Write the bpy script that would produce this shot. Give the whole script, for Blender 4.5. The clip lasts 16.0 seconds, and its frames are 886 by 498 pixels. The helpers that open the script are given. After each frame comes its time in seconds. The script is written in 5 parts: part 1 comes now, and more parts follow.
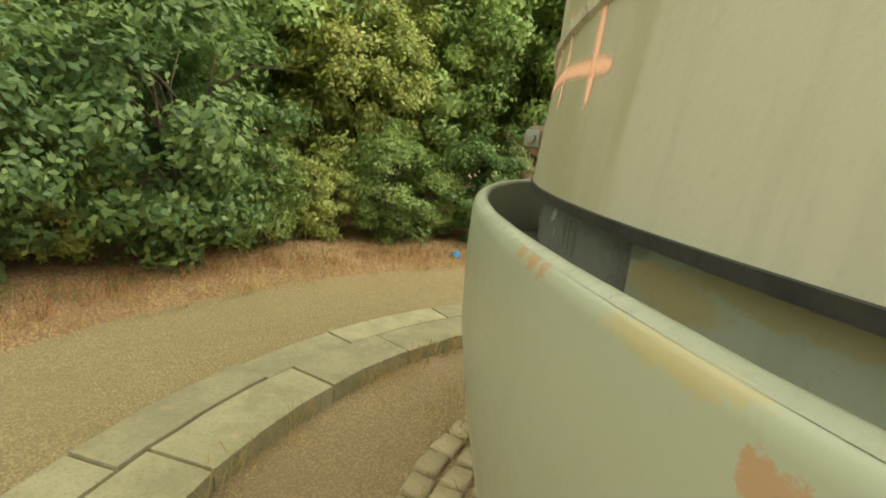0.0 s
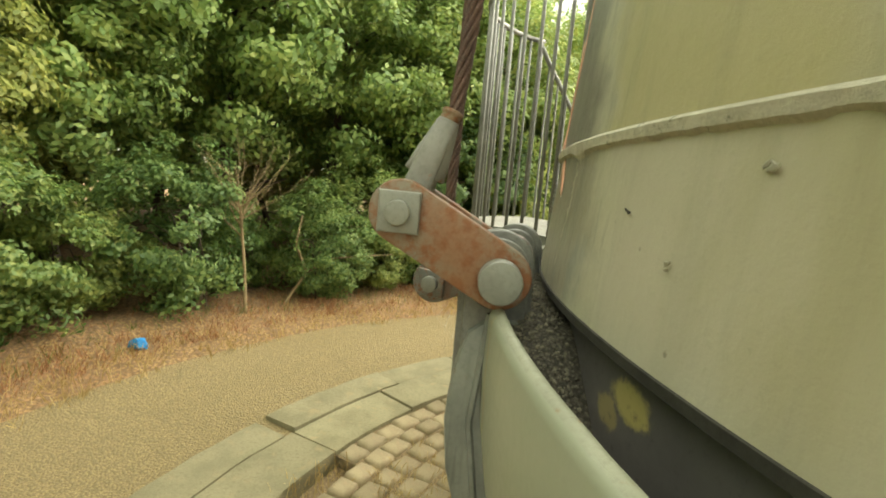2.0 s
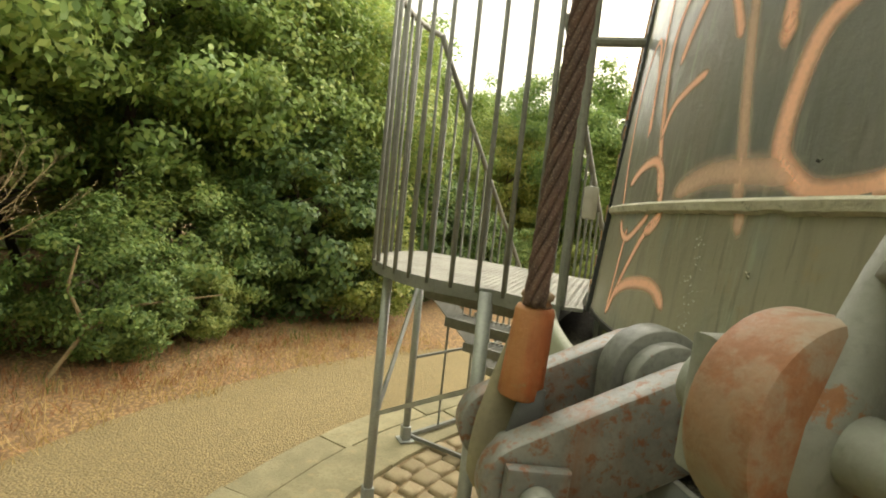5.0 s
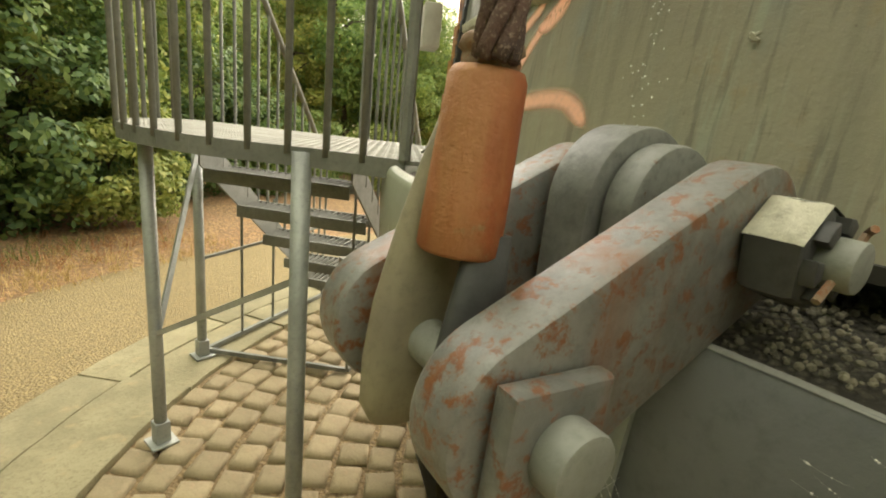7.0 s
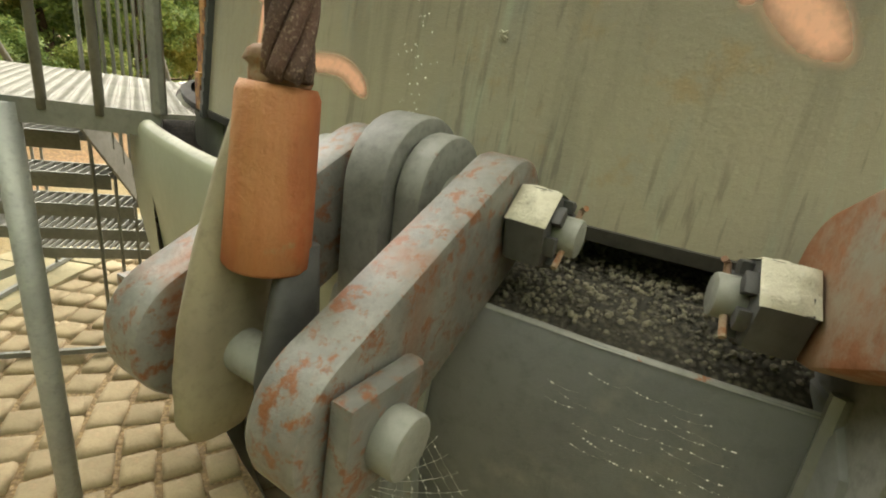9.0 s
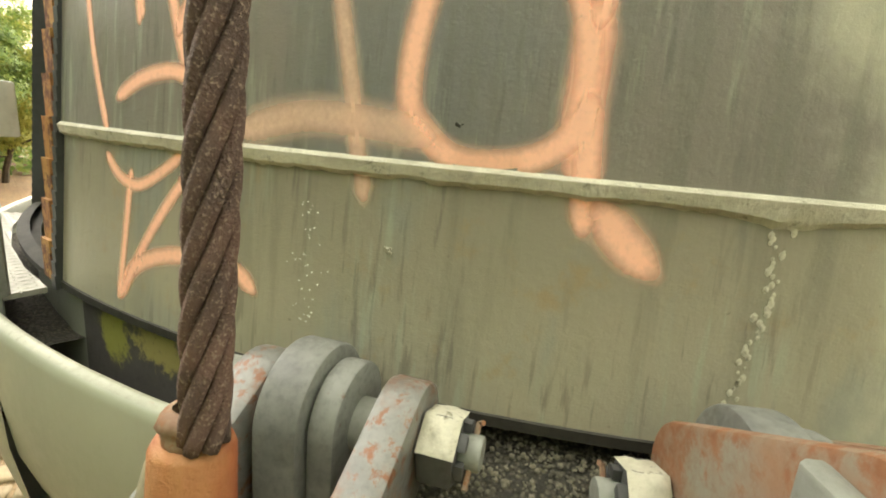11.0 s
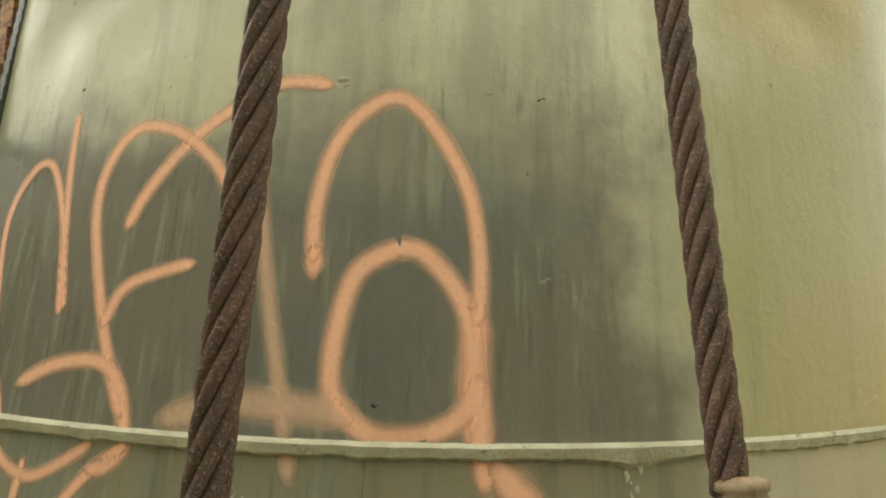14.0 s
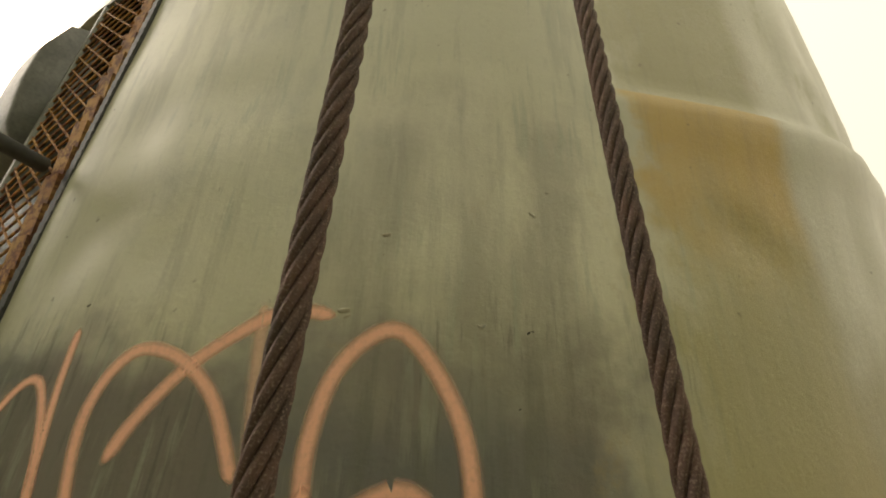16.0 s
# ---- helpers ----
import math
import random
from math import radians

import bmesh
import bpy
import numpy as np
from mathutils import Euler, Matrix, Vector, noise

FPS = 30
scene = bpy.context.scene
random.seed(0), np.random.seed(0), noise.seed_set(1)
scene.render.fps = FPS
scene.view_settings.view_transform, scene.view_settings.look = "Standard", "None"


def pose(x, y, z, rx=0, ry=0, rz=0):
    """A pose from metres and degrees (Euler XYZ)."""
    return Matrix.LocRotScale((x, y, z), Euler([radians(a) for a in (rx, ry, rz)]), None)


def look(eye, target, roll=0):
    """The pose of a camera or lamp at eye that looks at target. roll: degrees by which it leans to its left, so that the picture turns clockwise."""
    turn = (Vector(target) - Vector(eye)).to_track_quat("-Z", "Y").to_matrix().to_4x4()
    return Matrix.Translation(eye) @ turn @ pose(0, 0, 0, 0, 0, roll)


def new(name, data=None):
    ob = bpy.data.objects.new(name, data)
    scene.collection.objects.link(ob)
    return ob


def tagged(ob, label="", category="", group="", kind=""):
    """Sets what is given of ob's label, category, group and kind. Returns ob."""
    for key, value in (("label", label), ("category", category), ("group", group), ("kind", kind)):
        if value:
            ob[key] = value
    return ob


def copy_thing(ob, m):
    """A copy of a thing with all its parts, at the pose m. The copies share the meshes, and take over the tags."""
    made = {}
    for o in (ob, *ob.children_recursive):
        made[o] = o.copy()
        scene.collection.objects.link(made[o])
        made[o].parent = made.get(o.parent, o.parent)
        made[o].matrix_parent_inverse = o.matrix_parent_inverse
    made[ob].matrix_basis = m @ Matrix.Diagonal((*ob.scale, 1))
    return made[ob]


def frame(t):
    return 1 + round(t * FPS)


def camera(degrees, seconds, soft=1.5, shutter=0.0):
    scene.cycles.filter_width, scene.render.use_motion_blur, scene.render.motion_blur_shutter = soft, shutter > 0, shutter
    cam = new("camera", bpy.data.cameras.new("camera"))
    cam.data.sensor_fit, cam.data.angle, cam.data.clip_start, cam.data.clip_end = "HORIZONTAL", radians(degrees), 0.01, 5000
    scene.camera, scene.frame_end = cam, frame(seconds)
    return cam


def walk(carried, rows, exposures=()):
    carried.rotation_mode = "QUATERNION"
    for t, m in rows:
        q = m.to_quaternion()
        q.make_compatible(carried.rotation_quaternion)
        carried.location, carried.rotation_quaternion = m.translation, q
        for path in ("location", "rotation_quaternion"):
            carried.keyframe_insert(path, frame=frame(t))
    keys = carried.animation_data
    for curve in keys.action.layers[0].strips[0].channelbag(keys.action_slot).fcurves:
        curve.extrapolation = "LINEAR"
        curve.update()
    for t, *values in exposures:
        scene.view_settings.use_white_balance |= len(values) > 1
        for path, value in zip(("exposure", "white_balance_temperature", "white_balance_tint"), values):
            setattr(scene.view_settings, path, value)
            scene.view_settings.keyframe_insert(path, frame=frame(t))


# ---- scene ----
cam = camera(86.26, 16.0, soft=1.9)
# seconds, place in metres, turn in degrees
PATH = [
    (0, 0.758, 0.013, 1.479, 77.82, -5.74, 34.78),
    (0.5, 0.503, 0.155, 1.493, 77.65, -5.81, 25.19),
    (1, 0.263, 0.432, 1.551, 78.64, -5.53, 17.61),
    (1.4, 0.079, 0.648, 1.582, 79.08, -5.03, 11.70),
    (1.5, -0.144, 0.968, 1.604, 81.65, -7.18, 4.17),
    (2, -0.283, 1.418, 1.641, 81.87, -4.76, -2.41),
    (2.5, -0.407, 1.622, 1.647, 82.81, -5.28, -7.67),
    (3, -0.477, 1.850, 1.658, 84.20, -5.60, -13.00),
    (5.5, -0.630, 2.564, 1.688, 86.26, -4.85, -28.93),
    (6, -0.581, 2.687, 1.715, 86.09, -3.53, -35.24),
    (6.5, -0.492, 2.798, 1.611, 81.33, -4.58, -42.24),
    (7, -0.488, 2.821, 1.501, 75.37, -5.77, -49.77),
    (7.5, -0.542, 2.866, 1.488, 70.24, -6.06, -58.19),
    (8, -0.547, 2.847, 1.529, 69.49, -7.66, -65.27),
    (8.5, -0.515, 2.835, 1.546, 69.25, -8.20, -71.47),
    (11, -0.500, 2.883, 1.786, 76.66, -4.84, -91.62),
    (11.5, -0.483, 2.860, 1.854, 79.73, -3.76, -96.11),
    (12, -0.493, 2.856, 1.918, 86.56, -2.63, -97.65),
    (12.5, -0.540, 2.903, 1.935, 90.07, -1.89, -98.97),
    (13, -0.581, 2.927, 1.933, 92.05, -1.27, -101.37),
    (13.5, -0.602, 2.941, 1.933, 93.37, -1.13, -103.39),
    (14, -0.616, 2.940, 1.975, 95.53, -1.43, -104.91),
    (14.5, -0.634, 2.945, 2.024, 99.69, -1.84, -106.19),
    (15, -0.638, 2.951, 2.060, 104.74, -2.11, -106.93),
    (15.5, -0.656, 2.978, 2.106, 108.39, -2.15, -107.30),
    (16, -0.672, 2.983, 2.133, 111.78, -2.03, -107.21),
]
EXPOSURES = [(0.0, 1.45, 6450, 5), (2.5, 1.65, 6450, 6), (6.2, 1.3, 6650, 11), (7.5, 1.8, 6500, 11), (8.5, 1.75, 6350, 12), (11.0, 2.15, 6350, 12), (12.5, 1.9, 6450, 11), (14.0, 1.5, 6550, 11), (15.0, 1.15, 6750, 13), (16.0, 0.7, 7050, 16)]
walk(cam, [(t, pose(*p)) for t, *p in PATH], EXPOSURES)

# ---- overcast daylight ----
world = bpy.data.worlds.new("overcast_sky")
scene.world = world
world.use_nodes = True
wn, wl = world.node_tree.nodes, world.node_tree.links
sky = wn.new("ShaderNodeTexSky")
sky.sky_type, sky.sun_disc = "NISHITA", False
sky.sun_elevation, sky.sun_rotation = radians(31), radians(65)
sky.air_density, sky.dust_density, sky.ozone_density = 1.0, 6.0, 0.6
haze = wn.new("ShaderNodeMix")
haze.data_type = "RGBA"
haze.inputs[0].default_value = 0.6
haze.inputs[7].default_value = (9.2, 8.75, 6.2, 1)
wl.new(sky.outputs[0], haze.inputs[6])
# an overcast sky is dimmer towards the horizon than overhead
height = wn.new("ShaderNodeSeparateXYZ")
wl.new(wn.new("ShaderNodeTexCoord").outputs["Generated"], height.inputs[0])
dome = wn.new("ShaderNodeMapRange")
dome.inputs["To Min"].default_value, dome.inputs["To Max"].default_value = 0.66, 1.12
wl.new(height.outputs[2], dome.inputs["Value"])
veil = wn.new("ShaderNodeVectorMath")
veil.operation = "SCALE"
wl.new(haze.outputs[2], veil.inputs[0])
wl.new(dome.outputs[0], veil.inputs["Scale"])
wl.new(veil.outputs[0], wn["Background"].inputs[0])
wn["Background"].inputs[1].default_value = 0.13
sun_lamp = bpy.data.lights.new("sun", "SUN")
sun_lamp.energy, sun_lamp.angle, sun_lamp.color = 2.9, radians(90), (1, 0.95, 0.86)
sun_ob = new("sun", sun_lamp)
sun_ob.matrix_world = look((6.5, 3.0, 4.3), (0, 0, 0))

# ---- materials ----
def nodes_of(name):
    m = bpy.data.materials.new(name)
    m.use_nodes = True
    return m, m.node_tree.nodes, m.node_tree.links, m.node_tree.nodes["Principled BSDF"]


def noise_of(n, l, vec, scale, detail=5.0, rough=0.6, stretch=None):
    if stretch:
        mp = n.new("ShaderNodeMapping")
        mp.inputs["Scale"].default_value = stretch
        l.new(vec, mp.inputs[0])
        vec = mp.outputs[0]
    t = n.new("ShaderNodeTexNoise")
    t.inputs["Scale"].default_value, t.inputs["Detail"].default_value, t.inputs["Roughness"].default_value = scale, detail, rough
    l.new(vec, t.inputs["Vector"])
    return t.outputs["Fac"]


def ramp_of(n, l, fac, stops):
    r = n.new("ShaderNodeValToRGB")
    el = r.color_ramp.elements
    while len(el) < len(stops):
        el.new(0.5)
    for e, (p, c) in zip(el, stops):
        e.position = p
        e.color = (*c, 1) if len(c) == 3 else c
    l.new(fac, r.inputs[0])
    return r.outputs[0]


def mask_of(n, l, fac, lo, hi):
    r = n.new("ShaderNodeMapRange")
    r.interpolation_type = "SMOOTHSTEP"
    r.inputs["From Min"].default_value, r.inputs["From Max"].default_value = lo, hi
    l.new(fac, r.inputs["Value"])
    return r.outputs["Result"]


def mix_of(n, l, fac, a, b, blend="MIX"):
    m = n.new("ShaderNodeMix")
    m.data_type, m.blend_type = "RGBA", blend
    for sock, v in ((m.inputs[0], fac), (m.inputs[6], a), (m.inputs[7], b)):
        if isinstance(v, (int, float)):
            sock.default_value = v
        elif isinstance(v, tuple):
            sock.default_value = (*v, 1)
        else:
            l.new(v, sock)
    return m.outputs[2]


def math_of(n, l, op, a, b=0.0):
    m = n.new("ShaderNodeMath")
    m.operation = op
    for sock, v in ((m.inputs[0], a), (m.inputs[1], b)):
        if isinstance(v, (int, float)):
            sock.default_value = v
        else:
            l.new(v, sock)
    return m.outputs[0]


def bump_of(n, l, b, height, strength=0.3, dist=0.01):
    k = n.new("ShaderNodeBump")
    k.inputs["Strength"].default_value, k.inputs["Distance"].default_value = strength, dist
    l.new(height, k.inputs["Height"])
    l.new(k.outputs[0], b.inputs["Normal"])


def worn(name, base, dark, rust=None, rust_at=(0.58, 0.68), rough=0.6, metal=0.0, big=3.0, fine=40.0, bump=0.25, vary=0.0, light=None, drip=None, speck=0.55):
    """Painted or bare surface with stains at two scales, optional rust, light wear and downward streaks."""
    m, n, l, b = nodes_of(name)
    tc = n.new("ShaderNodeTexCoord").outputs["Object"]
    f1, f2 = noise_of(n, l, tc, big), noise_of(n, l, tc, fine, 8, 0.7)
    col = mix_of(n, l, mask_of(n, l, f1, 0.35, 0.68), base, dark)
    col = mix_of(n, l, math_of(n, l, "MULTIPLY", mask_of(n, l, f2, 0.45, 0.75), speck), col, tuple(c * 0.72 for c in dark))
    if light:
        col = mix_of(n, l, mask_of(n, l, noise_of(n, l, tc, big * 2.3, 6), 0.55, 0.72), col, light)
    if drip:
        col = mix_of(n, l, mask_of(n, l, noise_of(n, l, tc, 9, 5, 0.6, (1, 1, 0.09)), 0.52, 0.7), col, drip)
    if rust:
        r1 = noise_of(n, l, tc, big * 2.7, 9, 0.72)
        col = mix_of(n, l, mask_of(n, l, r1, *rust_at), col, mix_of(n, l, f2, rust, tuple(c * 0.45 for c in rust)))
    if vary:
        oi = n.new("ShaderNodeObjectInfo").outputs["Random"]
        col = mix_of(n, l, math_of(n, l, "MULTIPLY", oi, vary), col, tuple(c * 0.5 for c in dark))
    l.new(col, b.inputs["Base Color"])
    b.inputs["Metallic"].default_value = metal
    l.new(math_of(n, l, "ADD", math_of(n, l, "MULTIPLY", f2, 0.35), rough - 0.17), b.inputs["Roughness"])
    bump_of(n, l, b, math_of(n, l, "ADD", f2, math_of(n, l, "MULTIPLY", f1, 0.5)), bump, 0.006)
    return m


# worn rim, paler than the collar: its highlight line is in the colour
M_RIM = worn("rim_pale", (0.38, 0.385, 0.295), (0.29, 0.30, 0.225), (0.36, 0.20, 0.08), (0.62, 0.7), 0.5, big=5, fine=60)
M_COLLAR_DARK = worn("collar_dark_paint", (0.165, 0.178, 0.185), (0.13, 0.14, 0.147), (0.20, 0.10, 0.05), (0.68, 0.74), 0.5, big=2.6, light=(0.24, 0.24, 0.22), drip=(0.125, 0.125, 0.122))
M_BRACKET = worn("bracket_paint", (0.25, 0.265, 0.235), (0.15, 0.16, 0.152), (0.24, 0.11, 0.05), (0.62, 0.7), 0.55, big=4, drip=(0.07, 0.07, 0.065))
M_LINK = worn("link_grey", (0.205, 0.205, 0.188), (0.14, 0.142, 0.132), (0.25, 0.105, 0.045), (0.50, 0.62), 0.36, 0.1, big=20, fine=120, drip=(0.19, 0.10, 0.06))
M_LUG = worn("lug_grey", (0.20, 0.205, 0.185), (0.12, 0.122, 0.112), (0.16, 0.09, 0.05), (0.64, 0.72), 0.5, big=10, fine=80, drip=(0.12, 0.12, 0.10))
M_SEIZE = worn("seizing_wire", (0.30, 0.24, 0.16), (0.19, 0.10, 0.06), (0.32, 0.14, 0.06), (0.5, 0.62), 0.8, big=20, fine=90)
M_LINK_RUST = worn("link_rust", (0.24, 0.225, 0.175), (0.27, 0.145, 0.08), (0.32, 0.135, 0.058), (0.44, 0.60), 0.65, big=8, fine=70)
M_PIN = worn("pin_grey", (0.27, 0.28, 0.245), (0.20, 0.205, 0.18), (0.34, 0.15, 0.06), (0.7, 0.76), 0.5, big=9, fine=90)
M_DARK = worn("dark_steel", (0.07, 0.072, 0.07), (0.04, 0.04, 0.04), (0.25, 0.10, 0.045), (0.66, 0.74), 0.6, big=9)
M_SOCKET_GREY = worn("socket_grey", (0.27, 0.272, 0.245), (0.20, 0.20, 0.18), (0.36, 0.16, 0.07), (0.60, 0.66), 0.55, big=8, fine=80)
M_SOCKET_RUST = worn("socket_rust", (0.37, 0.105, 0.034), (0.27, 0.075, 0.028), (0.44, 0.27, 0.12), (0.60, 0.70), 0.6, big=11, fine=90, light=(0.33, 0.145, 0.06), drip=(0.38, 0.18, 0.07), bump=0.5)
M_PRONG = worn("prong_khaki", (0.29, 0.26, 0.17), (0.22, 0.19, 0.13), (0.34, 0.15, 0.06), (0.64, 0.72), 0.65, big=8, fine=80)
M_ROPE = worn("rope_rust", (0.115, 0.062, 0.045), (0.065, 0.038, 0.030), (0.17, 0.105, 0.075), (0.5, 0.7), 0.75, big=14, fine=160, bump=0.6)
M_GALV = worn("galvanised_steel", (0.42, 0.44, 0.41), (0.31, 0.325, 0.31), (0.24, 0.13, 0.07), (0.74, 0.8), 0.5, 0.35, big=5, fine=60)
M_RAIL = worn("rail_steel", (0.23, 0.235, 0.21), (0.16, 0.165, 0.145), (0.24, 0.14, 0.08), (0.72, 0.8), 0.55, 0.2, big=5, fine=60)
M_DECK = worn("deck_plate", (0.35, 0.345, 0.295), (0.27, 0.265, 0.225), (0.26, 0.17, 0.10), (0.7, 0.8), 0.6, 0.15, big=5, fine=60)
M_JAMB = worn("jamb_rust", (0.50, 0.28, 0.08), (0.36, 0.15, 0.05), (0.20, 0.075, 0.035), (0.45, 0.58), 0.75, big=11, fine=80)
M_DOOR = worn("door_dark", (0.05, 0.055, 0.055), (0.035, 0.036, 0.036), (0.16, 0.07, 0.04), (0.68, 0.76), 0.5, big=5)
M_WHITE = worn("white_box", (0.62, 0.61, 0.54), (0.50, 0.49, 0.42), rough=0.6, big=6)
M_BEAD = worn("seam_bead", (0.60, 0.58, 0.46), (0.45, 0.43, 0.33), (0.22, 0.21, 0.14), (0.58, 0.7), 0.8, big=14, fine=90, bump=0.7)
M_SETT = worn("granite_sett", (0.44, 0.355, 0.215), (0.34, 0.275, 0.165), rough=0.85, big=7, fine=90, bump=0.7, vary=0.4, light=(0.46, 0.33, 0.20))
M_KERB = worn("kerb_sandstone", (0.33, 0.295, 0.175), (0.235, 0.210, 0.120), rough=0.9, big=4, fine=60, bump=0.8, vary=0.4, light=(0.36, 0.29, 0.16), speck=0.8)
M_BARK = worn("bark", (0.085, 0.060, 0.036), (0.050, 0.037, 0.023), rough=0.9, big=8, fine=50, bump=0.8)
M_DEADWOOD = worn("dead_wood", (0.27, 0.20, 0.10), (0.19, 0.14, 0.07), rough=0.9, big=8, fine=50, bump=0.5)
M_BLUE = worn("blue_litter", (0.02, 0.24, 0.55), (0.015, 0.18, 0.45), rough=0.45, big=9)
# near-black tone for the gap's painted shade and for small scars
M_GAP = worn("gap_and_scar_dark", (0.045, 0.042, 0.034), (0.028, 0.026, 0.022), rough=0.9, big=14)


def bearing_of(n, l):
    """Bearing round the tower's axis in degrees, and the height."""
    sp = n.new("ShaderNodeSeparateXYZ")
    l.new(n.new("ShaderNodeTexCoord").outputs["Object"], sp.inputs[0])
    a = math_of(n, l, "ARCTAN2", math_of(n, l, "SUBTRACT", 2.205, sp.outputs[1]), math_of(n, l, "SUBTRACT", 2.409, sp.outputs[0]))
    return math_of(n, l, "ADD", math_of(n, l, "MULTIPLY", a, 57.29578), 180.0), sp.outputs[2]


def stain_of(n, l, col, az, z, rough, spots):
    """Ragged stains: bearing, height, half width in degrees, half height, colour, strength, raggedness."""
    for a, h, wa, wh, tint, strength, rag in spots:
        da = math_of(n, l, "DIVIDE", math_of(n, l, "SUBTRACT", az, a), wa)
        dz = math_of(n, l, "DIVIDE", math_of(n, l, "SUBTRACT", z, h), wh)
        d = math_of(n, l, "SQRT", math_of(n, l, "ADD", math_of(n, l, "MULTIPLY", da, da), math_of(n, l, "MULTIPLY", dz, dz)))
        d = math_of(n, l, "ADD", d, math_of(n, l, "MULTIPLY", math_of(n, l, "SUBTRACT", rough, 0.5), rag))
        keep = math_of(n, l, "SUBTRACT", 1.0, mask_of(n, l, d, 0.65, 1.05))
        col = mix_of(n, l, math_of(n, l, "MULTIPLY", keep, strength), col, tint)
    return col


def round_mat(name, base, second, spots, gloss, drip, drip_strength, speck):
    """Old paint on the drum or the collar, with its own stains."""
    m, n, l, b = nodes_of(name)
    tc = n.new("ShaderNodeTexCoord").outputs["Object"]
    az, z = bearing_of(n, l)
    soft, fine, rag = noise_of(n, l, tc, 1.7, 4, 0.5), noise_of(n, l, tc, 60, 7, 0.7), noise_of(n, l, tc, 48, 6, 0.7)
    col = mix_of(n, l, mask_of(n, l, soft, 0.36, 0.64), base, second)
    col = mix_of(n, l, math_of(n, l, "MULTIPLY", mask_of(n, l, noise_of(n, l, tc, 7, 5, 0.55, (1, 1, 0.10)), 0.50, 0.72), drip_strength), col, drip)
    col = stain_of(n, l, col, az, z, rag, spots)
    col = mix_of(n, l, math_of(n, l, "MULTIPLY", mask_of(n, l, fine, 0.54, 0.72), speck), col, tuple(k * 0.55 for k in second))
    l.new(col, b.inputs["Base Color"])
    l.new(math_of(n, l, "ADD", math_of(n, l, "MULTIPLY", rag, 0.3), gloss - 0.15), b.inputs["Roughness"])
    bump_of(n, l, b, math_of(n, l, "ADD", math_of(n, l, "MULTIPLY", fine, 0.2), soft), 0.22, 0.008)
    return m


RUST, OCHRE, FLAKE = (0.40, 0.15, 0.045), (0.42, 0.31, 0.11), (0.62, 0.62, 0.54)
M_COLLAR = round_mat("collar_paint", (0.335, 0.352, 0.268), (0.295, 0.312, 0.232), [
    (222.5, 1.377, 0.30, 0.013, RUST, 0.5, 3.0), (223.4, 1.376, 0.38, 0.016, RUST, 0.55, 3.0), (224.1, 1.374, 0.34, 0.014, RUST, 0.5, 3.0),
    (230.2, 1.345, 0.40, 0.016, RUST, 0.55, 3.0), (230.9, 1.31, 0.30, 0.014, RUST, 0.45, 3.0), (228.3, 1.372, 1.6, 0.014, OCHRE, 0.5, 2.4),
    (176.9, 1.20, 0.35, 0.20, OCHRE, 0.45, 2.0), (217.0, 0.93, 3.0, 0.10, (0.44, 0.44, 0.355), 0.5, 1.0)], 0.36, (0.25, 0.262, 0.195), 0.3, 0.1)
M_DRUM = round_mat("drum_paint", (0.125, 0.118, 0.112), (0.085, 0.080, 0.078), [
    (213.0, 1.33, 8.5, 0.30, (0.235, 0.242, 0.215), 0.85, 0.6), (183.2, 1.335, 1.55, 0.036, (0.43, 0.37, 0.135), 0.95, 0.9), (181.6, 1.29, 1.0, 0.03, (0.36, 0.30, 0.12), 0.7, 1.2),
    (195.5, 1.265, 1.7, 0.052, (0.43, 0.085, 0.035), 0.95, 1.5), (196.9, 1.27, 1.0, 0.05, (0.32, 0.27, 0.14), 0.6, 2.2), (204.6, 1.315, 1.0, 0.02, (0.32, 0.15, 0.06), 0.7, 1.6), (203.2, 1.33, 0.5, 0.016, OCHRE, 0.7, 1.6)] + [
    (211.4, 1.362, 0.42, 0.012, FLAKE, 0.95, 2.6), (211.9, 1.372, 0.22, 0.009, FLAKE, 0.9, 2.6), (210.9, 1.352, 0.25, 0.008, FLAKE, 0.9, 2.6), (212.0, 1.33, 0.15, 0.010, FLAKE, 0.8, 2.6),
    (214.2, 1.345, 0.30, 0.036, (0.05, 0.048, 0.045), 0.5, 2.0), (215.0, 1.345, 0.25, 0.036, (0.05, 0.048, 0.045), 0.5, 2.0), (215.8, 1.34, 0.35, 0.036, (0.06, 0.055, 0.05), 0.45, 2.0),
    (201.0, 1.35, 0.5, 0.03, (0.30, 0.29, 0.25), 0.7, 1.4), (150.5, 1.345, 2.4, 0.045, (0.42, 0.37, 0.13), 0.85, 2.4), (146.5, 1.33, 1.6, 0.07, (0.36, 0.36, 0.08), 0.85, 1.8)], 0.5, (0.06, 0.057, 0.054), 0.45, 0.6)
M_DRUM_PALE = round_mat("drum_pale", (0.40, 0.42, 0.33), (0.33, 0.35, 0.275), [
    (223.0, 1.345, 2.6, 0.032, OCHRE, 0.6, 1.3), (226.5, 1.375, 3.0, 0.02, OCHRE, 0.55, 1.3), (221.0, 1.38, 1.2, 0.02, (0.205, 0.210, 0.185), 0.8, 1.2)], 0.42, (0.18, 0.19, 0.15), 0.4, 0.25)


